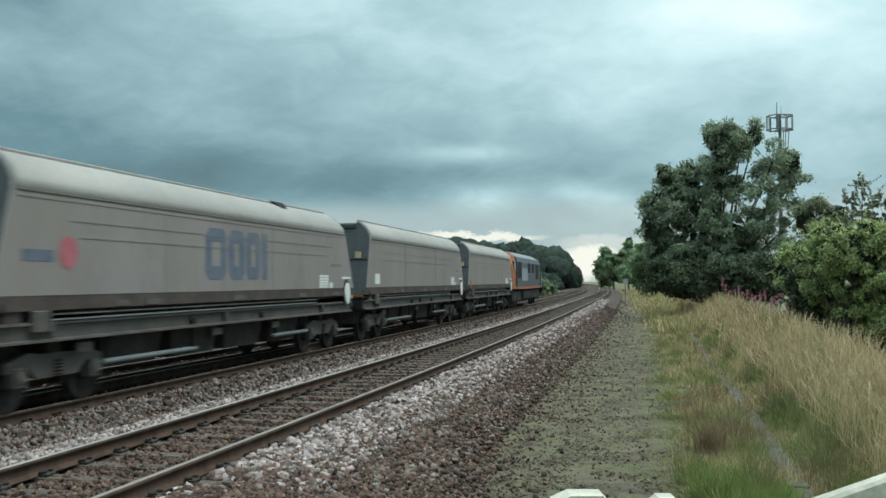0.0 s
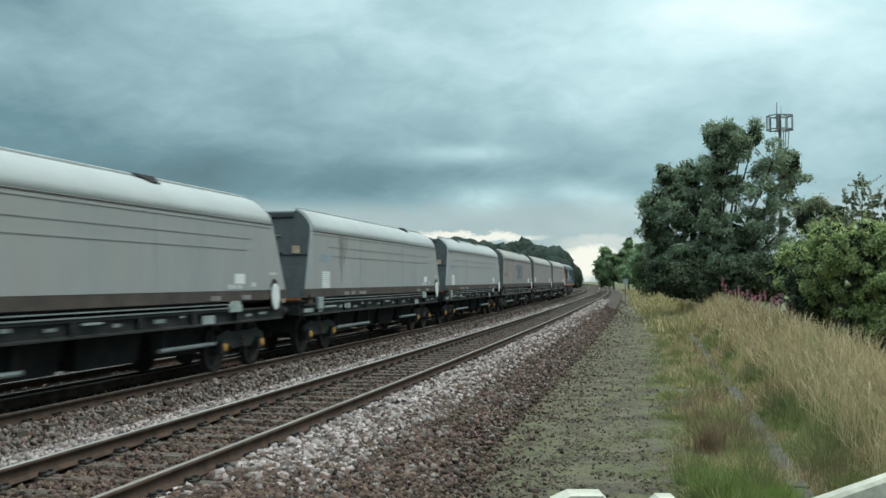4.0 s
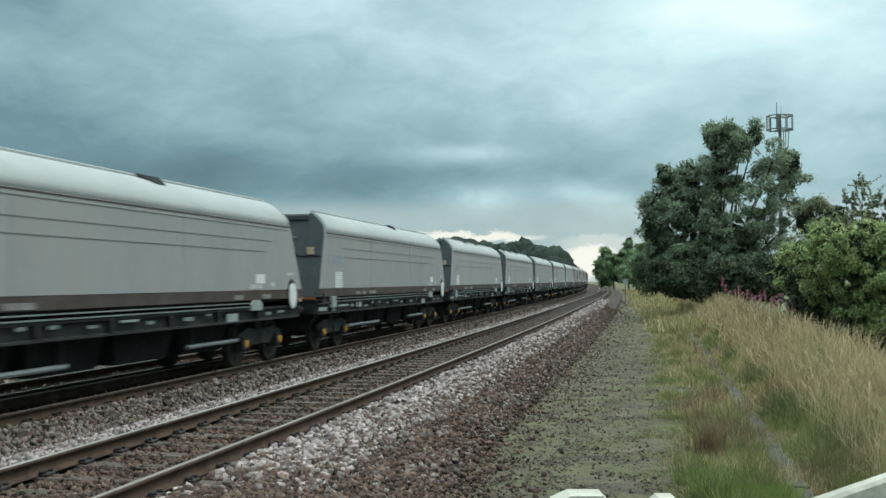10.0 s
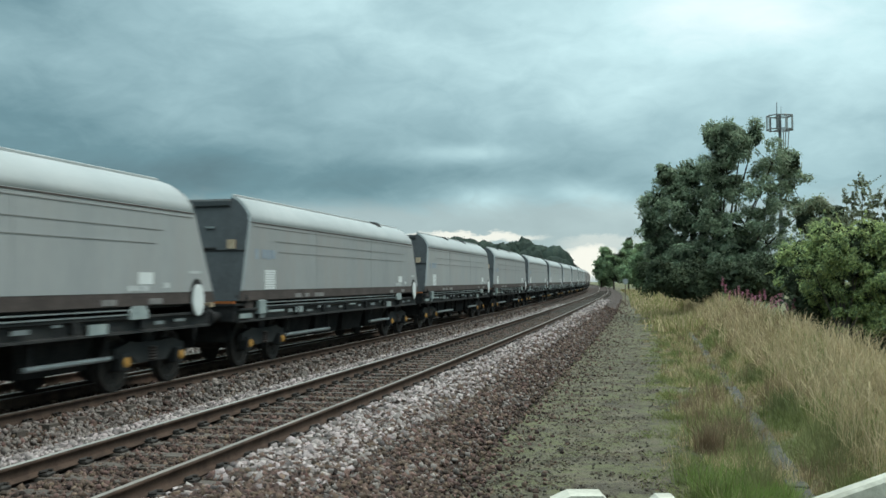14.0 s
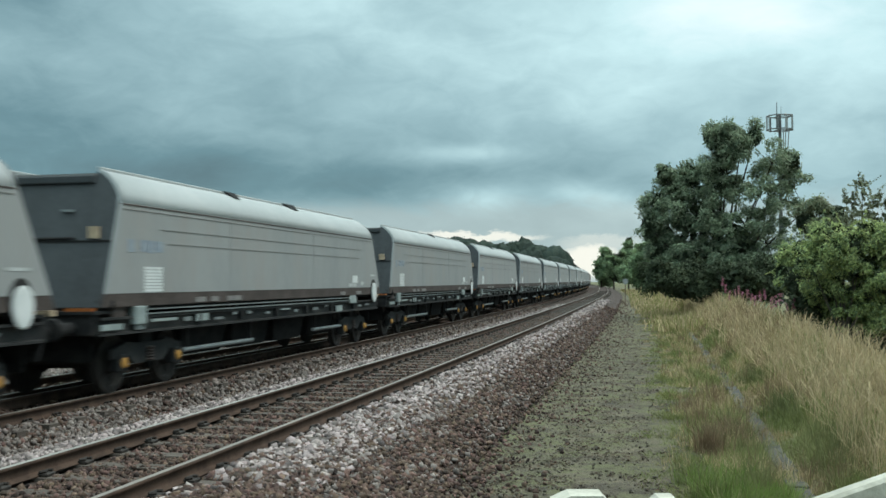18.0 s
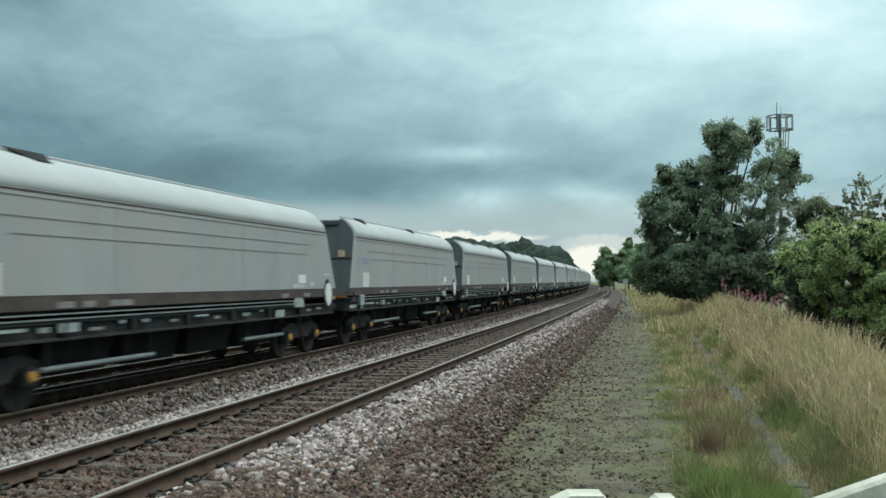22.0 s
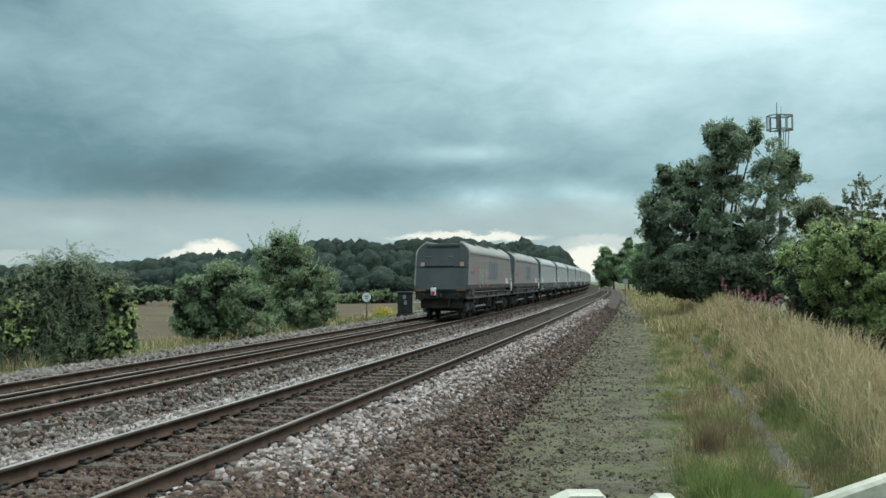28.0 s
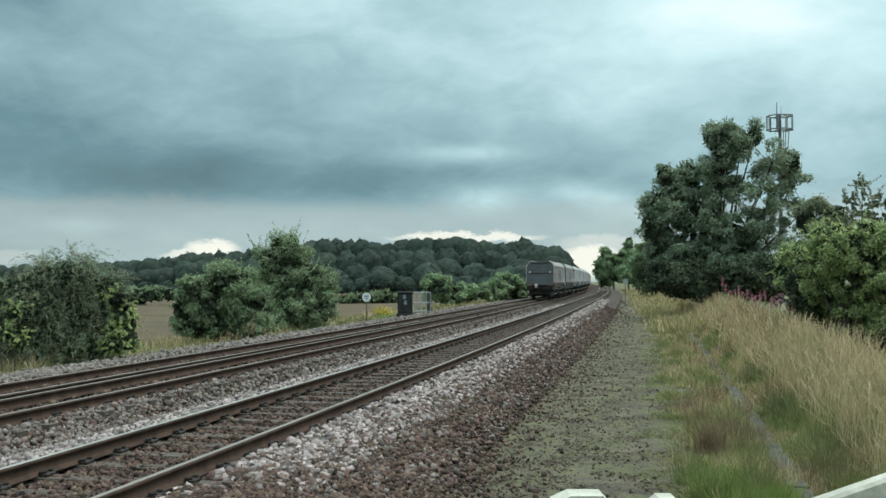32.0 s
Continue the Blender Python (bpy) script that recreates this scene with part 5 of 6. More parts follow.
def wood():
    rng = np.random.default_rng(9)
    us = [-260, 0, 200, 240, 280, 330, 400, 440, 500, 540, 580, 640, 700, 720, 760, 800, 850, 880, 925, 960, 990, 1003, 1012]
    vs = [474, 470, 463, 457, 455, 446, 441, 440, 434, 429, 424, 421, 428, 418, 416, 419, 425, 428, 420, 430, 438, 450, 468]
    P, B, Q, V, F = [], [], [], [], []
    # a lumpy mass of foliage for each crown: rings of places round the middle
    rings, around = 15, 30
    lat = np.linspace(-0.5 * math.pi, 0.5 * math.pi, rings)
    lon = np.arange(around) * 2 * math.pi / around
    ball = np.stack([np.outer(np.cos(lat), np.cos(lon)), np.outer(np.cos(lat), np.sin(lon)), np.outer(np.sin(lat), np.ones(around))], -1).reshape(-1, 3)
    ix = np.arange(rings * around).reshape(rings, around)
    quads = np.stack([ix[:-1], np.roll(ix, -1, 1)[:-1], np.roll(ix, -1, 1)[1:], ix[1:]], -1).reshape(-1, 4)

    def lumps(w, seed):
        r = np.random.default_rng(seed)
        out = np.ones(len(w))
        for amp, f in ((0.05, 4.0), (0.05, 4.0), (0.06, 9.0), (0.06, 9.0), (0.04, 17.0), (0.03, 17.0)):
            ax = unit(r.normal(size=(1, 3)))[0]
            out += amp * np.sin((w @ ax) * f + r.uniform(0, 6.3)) * np.cos((w @ np.roll(ax, 1)) * f + r.uniform(0, 6.3))
        return out

    for row, d, dv, step in ((0, 254, 0, 25), (1, 244, 20, 33), (2, 234, 42, 35), (3, 225, 62, 32)):
        u = -110.0
        while u < 1008 - row * 4:
            dd = d + rng.uniform(-4, 4)
            k = dd / 1845
            top = EYE_Z + (496 - np.interp(u, us, vs) - dv * rng.uniform(0.75, 1.2) - (rng.uniform(-2, 4) if row == 0 else 0)) * k
            r = rng.uniform(2.6, 4.3) + row * 0.25
            rz = min(rng.uniform(3.4, 5.2), max((top + 1.3) * 0.55, 1.3))
            r = min(r, rz * 1.25)
            a = radians(bearing(u)) - YAW
            c = np.array((math.sin(a) * dd / math.cos(a + YAW), math.cos(a) * dd / math.cos(a + YAW), top - rz))
            dirs = unit(rng.normal(size=(520, 3)))
            lump = lumps(dirs, int(u) + 500 + 2000 * row)
            P.append(c + dirs * lump[:, None] * rng.uniform(0.90, 1.0, 520)[:, None] * (r, r, rz))
            B.append(dirs)
            V.append(c + ball * (lumps(ball, int(u) + 500 + 2000 * row) * 0.96)[:, None] * (r, r, rz))
            F.append(quads + len(F) * len(ball))
            q = unit(rng.normal(size=(60, 3))) * rng.uniform(0.3, 0.86, 60)[:, None]
            Q.append(c + q * (r, r, rz))
            k = 40
            Q.append(np.stack([c[0] + rng.normal(0, r * 0.4, k), c[1] + rng.normal(0, r * 0.4, k), rng.uniform(-1.2, max(c[2], 0), k)], 1))
            u += step * rng.uniform(0.75, 1.3)
    ob = thing("far_wood", None, "dense dark green wood along the far side of the field", "wood", kind="stuff")
    mass = fast_mesh("crown_mass", np.concatenate(V), np.concatenate(F), True)
    mass.materials.append(M["leaf_far"])
    part("crown_mass", mass, None, ob)
    part("leaves", leaf_mesh("leaves", np.concatenate(P), 0.42, rng, M["leaf_far"], np.concatenate(B), spread=0.2, slim=0.5), None, ob)
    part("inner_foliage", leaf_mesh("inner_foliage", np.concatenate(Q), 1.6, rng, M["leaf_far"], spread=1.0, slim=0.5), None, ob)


wood()


def hedge(name, u0, u1, d, v_top, z0, seed, mat, label):
    rng = np.random.default_rng(seed)
    lobes = []
    u = u0
    while u < u1:
        lobes.append((u, v_top + rng.uniform(8, 15), rng.uniform(10, 18), rng.uniform(9, 15)))
        u += rng.uniform(10, 20)
    planted(name, (u0 + u1) / 2, d, z0, lobes, 7000, 0.24, mat, 0.04, seed, label, "hedge", inner=200, clump=0.5, second=M["leaf_grey"])


hedge("hedge", 170, 330, 118, 512, -1.2, 61, M["leaf_pale"], "low green hedge at the far field edge")
hedge("hedge", 585, 712, 120, 521, -1.2, 62, M["leaf_mid"], "low green hedge at the far field edge")

# ================= grass and weeds =================
def blades(name, S, O, H, Wd, rng, mat, label, lean=0.35, turn=None, top=False, bend=0.3):
    n = len(S)
    x, y = line(S, O)
    z = height(O, S)
    a = rng.uniform(0, 2 * math.pi, n) if turn is None else turn + rng.normal(0, 0.5, n)
    dx, dy = np.cos(a), np.sin(a)
    l = H * lean * rng.uniform(0.15, 1.6, n)
    b = rng.uniform(0, 2 * math.pi, n)
    wx, wy = np.cos(b) * Wd, np.sin(b) * Wd
    up = H * np.sqrt(np.clip(1 - (l / H) ** 2, 0.25, 1))
    B = np.stack([x, y, z - 0.02], 1)
    m = B + np.stack([dx * l * bend, dy * l * bend, up * 0.64], 1)
    t = B + np.stack([dx * l, dy * l, up], 1)
    w = np.stack([wx, wy, wx * 0], 1)
    k = 1.6 if top else 0.15
    V = np.stack([B - w, B + w, m + w * 0.8, m - w * 0.8, t + w * k, t - w * k], 1).reshape(-1, 3)
    i = np.arange(n)[:, None] * 6
    F = np.concatenate([i + np.array([[0, 1, 2, 3]]), i + np.array([[3, 2, 4, 5]])])
    me = fast_mesh(name, V, F)
    me.materials.append(mat)
    return thing(name, me, label, "grass", kind="stuff")


def scatter(rng, n, s0, s1, o0, o1, power=1.6):
    """Places along the line, denser near the start."""
    q = rng.random(n)
    a = 1 - power
    S = (s0 ** a + q * (s1 ** a - s0 ** a)) ** (1 / a)
    return S, rng.uniform(o0, o1, n)


def field_noise(S, O, scale, seed=0.0):
    return np.array([noise.noise(Vector((s * scale, o * scale * 1.6, seed))) for s, o in zip(S, O)])


def tufts(name, rng, S, O, tall, count, mat, label, radius=0.09, lean=0.5, width=1.0, top=False):
    """Grass in tufts: blades that spread from each centre. tall: height of each tuft."""
    n = len(S)
    k = np.repeat(np.arange(n), count)
    a = rng.uniform(0, 2 * math.pi, len(k))
    r = radius * np.sqrt(rng.random(len(k))) * np.interp(S[k], [8, 60], [1, 2.0])
    H = tall[k] * rng.uniform(0.45, 1.08, len(k))
    Wd = np.interp(S[k], [8, 20, 50, 95], [0.0030, 0.0054, 0.015, 0.032]) * width
    return blades(name, S[k] + np.sin(a) * r, O[k] + np.cos(a) * r, H, Wd, rng, mat, label, lean, a, top)


def clumps(name, rng, count, s0, s1, o0, o1, tall, spread, mat, label, per=34, lean=0.45, width=1.0, top=False):
    """Single big tussocks, each of several tufts round its middle."""
    S, O = scatter(rng, count, s0, s1, o0, o1, 1.7)
    k = np.repeat(np.arange(count), 7)
    size = rng.uniform(0.6, 1.2, count)[k]
    S2, O2 = S[k] + rng.normal(0, spread, len(k)) * size, O[k] + rng.normal(0, spread, len(k)) * size
    return tufts(name, rng, S2, O2, tall * size * rng.uniform(0.7, 1.1, len(k)), per // 2, mat, label, 0.10, lean, width, top)


def lay_grass():
    rng = np.random.default_rng(77)
    # the bank: straw, olive and brown tufts in drifts
    S, O = scatter(rng, 8200, 7.0, 110, 7.5, 10.3, 1.6)
    v, h = field_noise(S, O, 0.45, 4.0), field_noise(S, O, 1.1, 9.0)
    tall = np.interp(O, [7.5, 8.1, 9.2, 10.3], [0.24, 0.44, 0.70, 0.78]) * np.interp(S, [9, 18, 40, 70], [0.68, 0.86, 1.05, 1.2]) * (1 + 0.9 * h) * rng.uniform(0.4, 1.35, len(S))
    near = np.interp(S, [8, 14, 24], [0.42, 0.2, 0.0])
    green = v + near * (O < 9.2) + 0.4 * h > np.interp(O, [7.5, 8.4, 9.5], [0.05, 0.2, 0.34])
    brown = (v < -0.1) & ~green & (rng.random(len(S)) < 0.5)
    olive = (rng.random(len(S)) < np.interp(O, [7.6, 8.8, 9.4], [0.55, 0.42, 0.28])) & ~green & ~brown
    dry = ~(green | brown | olive)
    tufts("tall_dry_grass", rng, S[dry], O[dry], tall[dry], 19, M["grass_dry"], "tall dry straw-coloured grass tufts on the bank", 0.07, 0.55)
    tufts("olive_grass", rng, S[olive], O[olive], tall[olive] * 0.85, 18, M["grass_mid"], "olive green grass tufts among the dry stems", 0.07, lean=0.65)
    tufts("green_grass", rng, S[green], O[green], tall[green] * 0.75, 18, M["grass_green"], "green grass tufts low on the bank", 0.08, lean=0.7)
    tufts("brown_stems", rng, S[brown], O[brown], tall[brown] * 1.0, 15, M["dock"], "brown dead stems in drifts on the bank", 0.07, lean=0.4, width=0.8)
    S, O = scatter(rng, 7000, 7.0, 80, 8.0, 10.2, 1.7)
    blades("seed_heads", S, O, rng.uniform(0.45, 1.0, len(S)), np.interp(S, [8, 20, 70], [0.002, 0.004, 0.016]), rng, M["grass_dry"], "thin nodding grass seed heads", 0.42, top=True)
    clumps("straw_tussocks", rng, 45, 9.0, 40, 8.8, 10.1, 0.72, 0.10, M["grass_dry"], "big pale straw tussocks standing out of the bank", 40, 0.5)
    clumps("rank_tussocks", rng, 60, 9.0, 40, 7.6, 9.8, 0.55, 0.12, M["grass_rank"], "dark green rank tussocks on the bank", 40, 0.7)
    # the verge between walkway and trough, thinning out towards the walkway
    S, O = scatter(rng, 7600, 8.0, 95, 4.4, 7.5, 1.7)
    v, h = field_noise(S, O, 0.6, 3.0), field_noise(S, O, 1.3, 6.0)
    thick = O + 0.95 * v + 0.6 * h + np.interp(S, [18, 55], [0, 0.9]) + rng.normal(0, 0.2, len(S))
    hidden = (h > np.interp(S, [10, 11.5, 13, 18, 20, 30], [0.4, 0.3, -0.1, -0.1, 0.22, 0.15]))
    keep = (thick > 6.3) & ((abs(O - 7.36) > 0.1) | hidden)
    S, O, v, h = S[keep], O[keep], v[keep], h[keep]
    tall = np.interp(O, [4.4, 5.8, 6.5, 6.8, 7.2], [0.03, 0.07, 0.20, 0.25, 0.20]) * (1 + 1.0 * h) * rng.uniform(0.5, 1.3, len(S))
    near = np.interp(S, [8.5, 12, 17], [0.30, -0.02, -0.12])
    green = (v + near + 0.25 * h > 0.06) & (O > 5.6)
    brown = (rng.random(len(S)) < 0.16) & ~green
    dry = (rng.random(len(S)) < 0.4) & ~green & ~brown
    rest = ~(green | brown | dry)
    tufts("verge_grass", rng, S[rest], O[rest], tall[rest], 15, M["grass_mid"], "olive grass tufts along the walkway", 0.08, lean=0.7)
    tufts("fresh_grass", rng, S[green], O[green], tall[green] * 1.05, 18, M["grass_green"], "fresh bright green grass tufts near the fence", 0.08, lean=0.7, width=1.1)
    tufts("dry_verge_grass", rng, S[dry], O[dry], tall[dry] * 1.2, 14, M["grass_dry"], "straw-coloured tufts along the walkway", 0.07, lean=0.5)
    tufts("dead_stems", rng, S[brown], O[brown], tall[brown] * 1.5, 9, M["dock"], "dead brown stems in the verge", 0.07, lean=0.3, width=0.8)
    clumps("verge_tussocks", rng, 14, 10.5, 26, 6.2, 7.1, 0.55, 0.10, M["grass_rank"], "dark olive tussocks beside the trough", 40, 0.6)
    clumps("brown_tussocks", rng, 12, 13.0, 21, 6.35, 7.2, 0.55, 0.09, M["dock"], "dead brown dock and grass tussocks beside the trough", 30, 0.35, 0.8)
    clumps("lush_tussocks", rng, 40, 8.8, 12.5, 6.35, 7.15, 0.38, 0.09, M["grass_lush"], "lush bright green tussocks near the fence", 44, 0.55, 1.1)
    # sparse short growth on the walkway
    S, O = scatter(rng, 6500, 8.0, 60, 5.2, 7.25, 1.7)
    keep = O + 0.8 * field_noise(S, O, 0.8, 15.0) > 5.75
    S, O = S[keep], O[keep]
    tufts("low_sward", rng, S, O, rng.uniform(0.03, 0.10, len(S)), 12, M["grass_green"], "low green sward between walkway and trough", 0.13, 0.9)
    S, O = scatter(rng, 3500, 8.0, 80, 3.9, 6.3, 1.7)
    keep = field_noise(S, O, 0.9, 5.0) + np.interp(O, [3.9, 5.2], [-0.3, 0.1]) > 0.0
    S, O = S[keep], O[keep]
    tufts("short_grass", rng, S, O, rng.uniform(0.015, 0.05, len(S)), 9, M["grass_mid"], "sparse short grass on the walkway", 0.12, 1.0)
    # far verge right of the line, and rough grass across the line
    S, O = scatter(rng, 17000, 46, 230, 4.4, 10.5, 1.5)
    keep = O + 1.3 * field_noise(S, O, 0.25, 8.0) + rng.normal(0, 0.25, len(S)) > np.interp(S, [48, 75, 120], [6.3, 5.4, 4.6])
    S, O = S[keep], O[keep]
    pale = rng.random(len(S)) < 0.5
    for k, mat, label in ((pale, M["grass_dry"], "distant straw-coloured grass beside the line"), (~pale, M["grass_mid"], "distant olive grass beside the line")):
        blades("far_grass", S[k], O[k], rng.uniform(0.25, 0.65, k.sum()), np.interp(S[k], [60, 230], [0.03, 0.08]), rng, mat, label, 0.5)
    S, O = scatter(rng, 900, 14, 130, -14.0, -9.7, 1.4)
    tufts("lineside_grass", rng, S, O, rng.uniform(0.12, 0.42, len(S)), 14, M["grass_rank"], "rough grass between far track and field", 0.2, 0.6)
    S, O = scatter(rng, 420, 14, 110, -14.5, -9.6, 1.4)
    tufts("lineside_straw", rng, S, O, rng.uniform(0.2, 0.6, len(S)), 12, M["grass_dry"], "straw-coloured grass beside the field", 0.2, 0.5)
    # weeds in the dip between the tracks
    S, O = scatter(rng, 900, 8, 60, -2.3, -1.2, 1.5)
    keep = field_noise(S, O, 0.9, 2.0) > 0.1
    S, O = S[keep], O[keep]
    tufts("weeds_between_tracks", rng, S, O, rng.uniform(0.05, 0.2, len(S)), 8, M["dock"], "sparse rusty dead weeds between the tracks", 0.1, 0.8)


lay_grass()


def litter():
    rng = np.random.default_rng(15)
    S, O = scatter(rng, 15000, 8, 60, 3.6, 6.6, 1.6)
    keep = field_noise(S, O, 1.1, 12.0) > -0.05
    S, O = S[keep], O[keep]
    x, y = line(S, O)
    P = np.stack([x, y, height(O) + 0.008], 1)
    me = leaf_mesh("dead_leaves", P, 0.045, rng, M["litter"], np.tile((0.0, 0.0, 1.0), (len(P), 1)), spread=0.25)
    thing("dead_leaves", me, "brown dead leaves and twigs on the walkway", "litter", kind="stuff")


litter()


def spire(seed, h):
    """A willowherb stem with leaves and a pink flower spike."""
    rng = np.random.default_rng(seed)
    P = np.stack([rng.normal(0, 0.04, 40), rng.normal(0, 0.04, 40), rng.uniform(h * 0.15, h * 0.7, 40)], 1)
    Q = np.stack([rng.normal(0, 0.03, 90), rng.normal(0, 0.03, 90), h * (0.68 + 0.32 * rng.random(90) ** 1.3)], 1)
    return leaf_mesh("stem_leaves", P, 0.07, rng, M["leaf_mid"]), leaf_mesh("flower_spike", Q, 0.06, rng, M["pink"]), mesh_of(rod(bmesh.new(), (0, 0, -0.05), (0.01, 0, h), 0.008, 0.003, 5), "stem", M["dock"])


SPIRES = [spire(i, h) for i, h in enumerate((1.35, 1.2, 1.5))]
for i, (u, top) in enumerate(((1278, 498), (1283, 512), (1290, 522), (1300, 520), (1306, 515), (1313, 524), (1322, 520), (1330, 528), (1336, 531), (1344, 523), (1352, 521), (1364, 533), (1372, 530), (1380, 528), (1392, 538), (1404, 535))):
    a = radians(bearing(u)) - YAW
    y = min(52, 3.7 / math.tan(max(a, 0.03)))
    x = y * math.tan(a)
    d = y * math.cos(YAW) - x * math.sin(YAW)
    lv, fl, st = SPIRES[i % 3]
    h = (1.35, 1.2, 1.5)[i % 3]
    ob = thing("willowherb", None, "pink-flowered willowherb stem in the dry grass", "flower", "willowherb clump", m=pose(x, y, EYE_Z + (496 - top + 8) * d / 1845 - h, 0, 0, i * 47))
    part("stem", st, None, ob)
    part("stem_leaves", lv, None, ob)
    part("flower_spike", fl, None, ob, "pink flower spike")

# ragwort and dock across the line
_rng = np.random.default_rng(4)
for u, v, d, n in ((672, 553, 58, 260), (684, 556, 58, 160), (218, 590, 31, 120)):
    a = radians(bearing(u)) - YAW
    dd = d / math.cos(a + YAW)
    z0 = -0.7
    top = EYE_Z + (496 - v) * d / 1845
    P = _rng.normal(size=(n, 3)) * (0.22, 0.22, 0.14) + (0, 0, top - z0 + 0.1)
    Q = _rng.normal(size=(n, 3)) * (0.2, 0.2, 0.18) + (0, 0, (top - z0) * 0.5)
    ob = thing("ragwort", None, "yellow-flowered ragwort clump beside the far track", "flower", "ragwort clumps", m=pose(math.sin(a) * dd, math.cos(a) * dd, z0))
    part("flower_heads", leaf_mesh("flower_heads", P, 0.07, _rng, M["ragwort"]), None, ob, "yellow flower heads")
    part("stem_leaves", leaf_mesh("stem_leaves", Q, 0.09, _rng, M["leaf_light"]), None, ob)
for u, v, d in ((404, 585, 38), (412, 590, 37), (436, 572, 39), (446, 566, 39), (450, 575, 38), (425, 590, 37), (468, 582, 40)):
    a = radians(bearing(u)) - YAW
    dd = d / math.cos(a + YAW)
    h = max(0.3, EYE_Z + (496 - v) * d / 1845 + 0.5)
    P = _rng.normal(size=(90, 3)) * (0.03, 0.03, 0.0) + np.stack([np.zeros(90), np.zeros(90), h * _rng.uniform(0.4, 1.0, 90)], 1)
    ob = thing("dock_plant", None, "rusty brown dock seed spike beside the ballast", "weed", "dock plants", m=pose(math.sin(a) * dd, math.cos(a) * dd, -0.5))
    part("seed_spike", leaf_mesh("seed_spike", P, 0.05, _rng, M["dock"]), None, ob)
    part("stem", mesh_of(rod(bmesh.new(), (0, 0, -0.1), (0, 0, h), 0.01, 0.004, 5), "stem", M["dock"]), None, ob)

# ================= lineside equipment =================
def stand(u, d, z):
    a = radians(bearing(u)) - YAW
    dd = d / math.cos(a + YAW)
    return math.sin(a) * dd, math.cos(a) * dd, z


def relay_cabinet():
    x, y, z = stand(717, 61, -0.32)
    ob = thing("relay_cabinet", None, "black trackside equipment cabinet with pale markings", "cabinet", m=pose(x, y, z, 0, 0, 14))
    part("plinth", new_box(-0.50, 0.50, -0.4, 0.4, -0.2, 0.12, bevel=0.02), M["frame"], ob)
    part("body", new_box(-0.43, 0.43, -0.35, 0.35, 0.12, 1.26, bevel=0.02), M["black"], ob)
    part("lid", new_box(-0.47, 0.47, -0.4, 0.4, 1.26, 1.38, bevel=0.04), M["frame"], ob)
    part("door", new_box(-0.37, 0.37, -0.37, -0.352, 0.2, 1.2), M["frame"], ob)
    part("mark", new_box(-0.12, 0.05, -0.385, -0.372, 0.95, 1.18), M["pipe"], ob, "pale worn mark")
    part("mark", new_box(-0.06, 0.10, -0.385, -0.372, 0.62, 0.86), M["pipe"], ob, "pale worn mark")
    part("side_plate", new_box(0.432, 0.44, -0.25, 0.2, 0.7, 1.15), M["white"], ob, "white plate")


relay_cabinet()


def cage():
    x, y, z = stand(746, 65, -0.32)
    ob = thing("galvanised_railing", None, "grey galvanised railing around an access point", "railing", m=pose(x, y, z, 0, 0, 14))
    for yy in (-0.45, 0.45):
        for h in (1.28, 0.66, 0.12):
            part("rail_bar", rod(bmesh.new(), (-0.55, yy, h), (0.55, yy, h), 0.028, seg=6), M["galv"], ob)
        for i in range(5):
            xx = -0.55 + i * 0.275
            part("upright", rod(bmesh.new(), (xx, yy, -0.1), (xx, yy, 1.3), 0.032, seg=6), M["galv"], ob)
    for xx in (-0.55, 0.55):
        for h in (1.28, 0.66):
            part("rail_bar", rod(bmesh.new(), (xx, -0.45, h), (xx, 0.45, h), 0.028, seg=6), M["galv"], ob)
    part("back_panel", new_box(0.35, 0.62, 0.3, 0.36, -0.1, 1.34), M["trough"], ob)


cage()


def disc_sign(u, d, z, disc_z, r, tall, mat, label, back):
    x, y, zz = stand(u, d, z)
    ob = thing("lineside_sign", None, label, "sign", m=pose(x, y, zz, 0, 0, 12))
    part("post", rod(bmesh.new(), (0, 0, -0.2), (0, 0, tall), 0.035, seg=8), M["brown_post"], ob)
    part("disc", turned(bmesh.new(), [(-0.06, r), (-0.04, r + 0.005), (-0.03, r)], "Y", 24, (0, 0, disc_z)), mat, ob)
    if back:
        part("mark", new_box(-r * 0.45, r * 0.45, -0.068, -0.061, disc_z + 0.02, disc_z + 0.10), M["mark_pale"], ob, "unreadable grey bar")
        part("mark", new_box(-r * 0.35, r * 0.35, -0.068, -0.061, disc_z - 0.10, disc_z - 0.03), M["mark_pale"], ob, "unreadable grey bar")


disc_sign(649, 56, -0.62, 1.42, 0.235, 1.5, M["white"], "round white sign on a thin post", True)
disc_sign(1106, 95, -0.6, 2.2, 0.25, 2.3, M["galv"], "round grey sign seen from behind on a post", False)


def hoop(R, r, h, n=28, k=6):
    """A round bar bent into a level ring."""
    bm = bmesh.new()
    rings = [[bm.verts.new(((R + math.cos(j * 2 * math.pi / k) * r) * math.cos(i * 2 * math.pi / n), (R + math.cos(j * 2 * math.pi / k) * r) * math.sin(i * 2 * math.pi / n), h + math.sin(j * 2 * math.pi / k) * r)) for j in range(k)] for i in range(n)]
    for i in range(n):
        a, b = rings[i], rings[(i + 1) % n]
        for j in range(k):
            bm.faces.new((a[j], a[(j + 1) % k], b[(j + 1) % k], b[j]))
    return bm


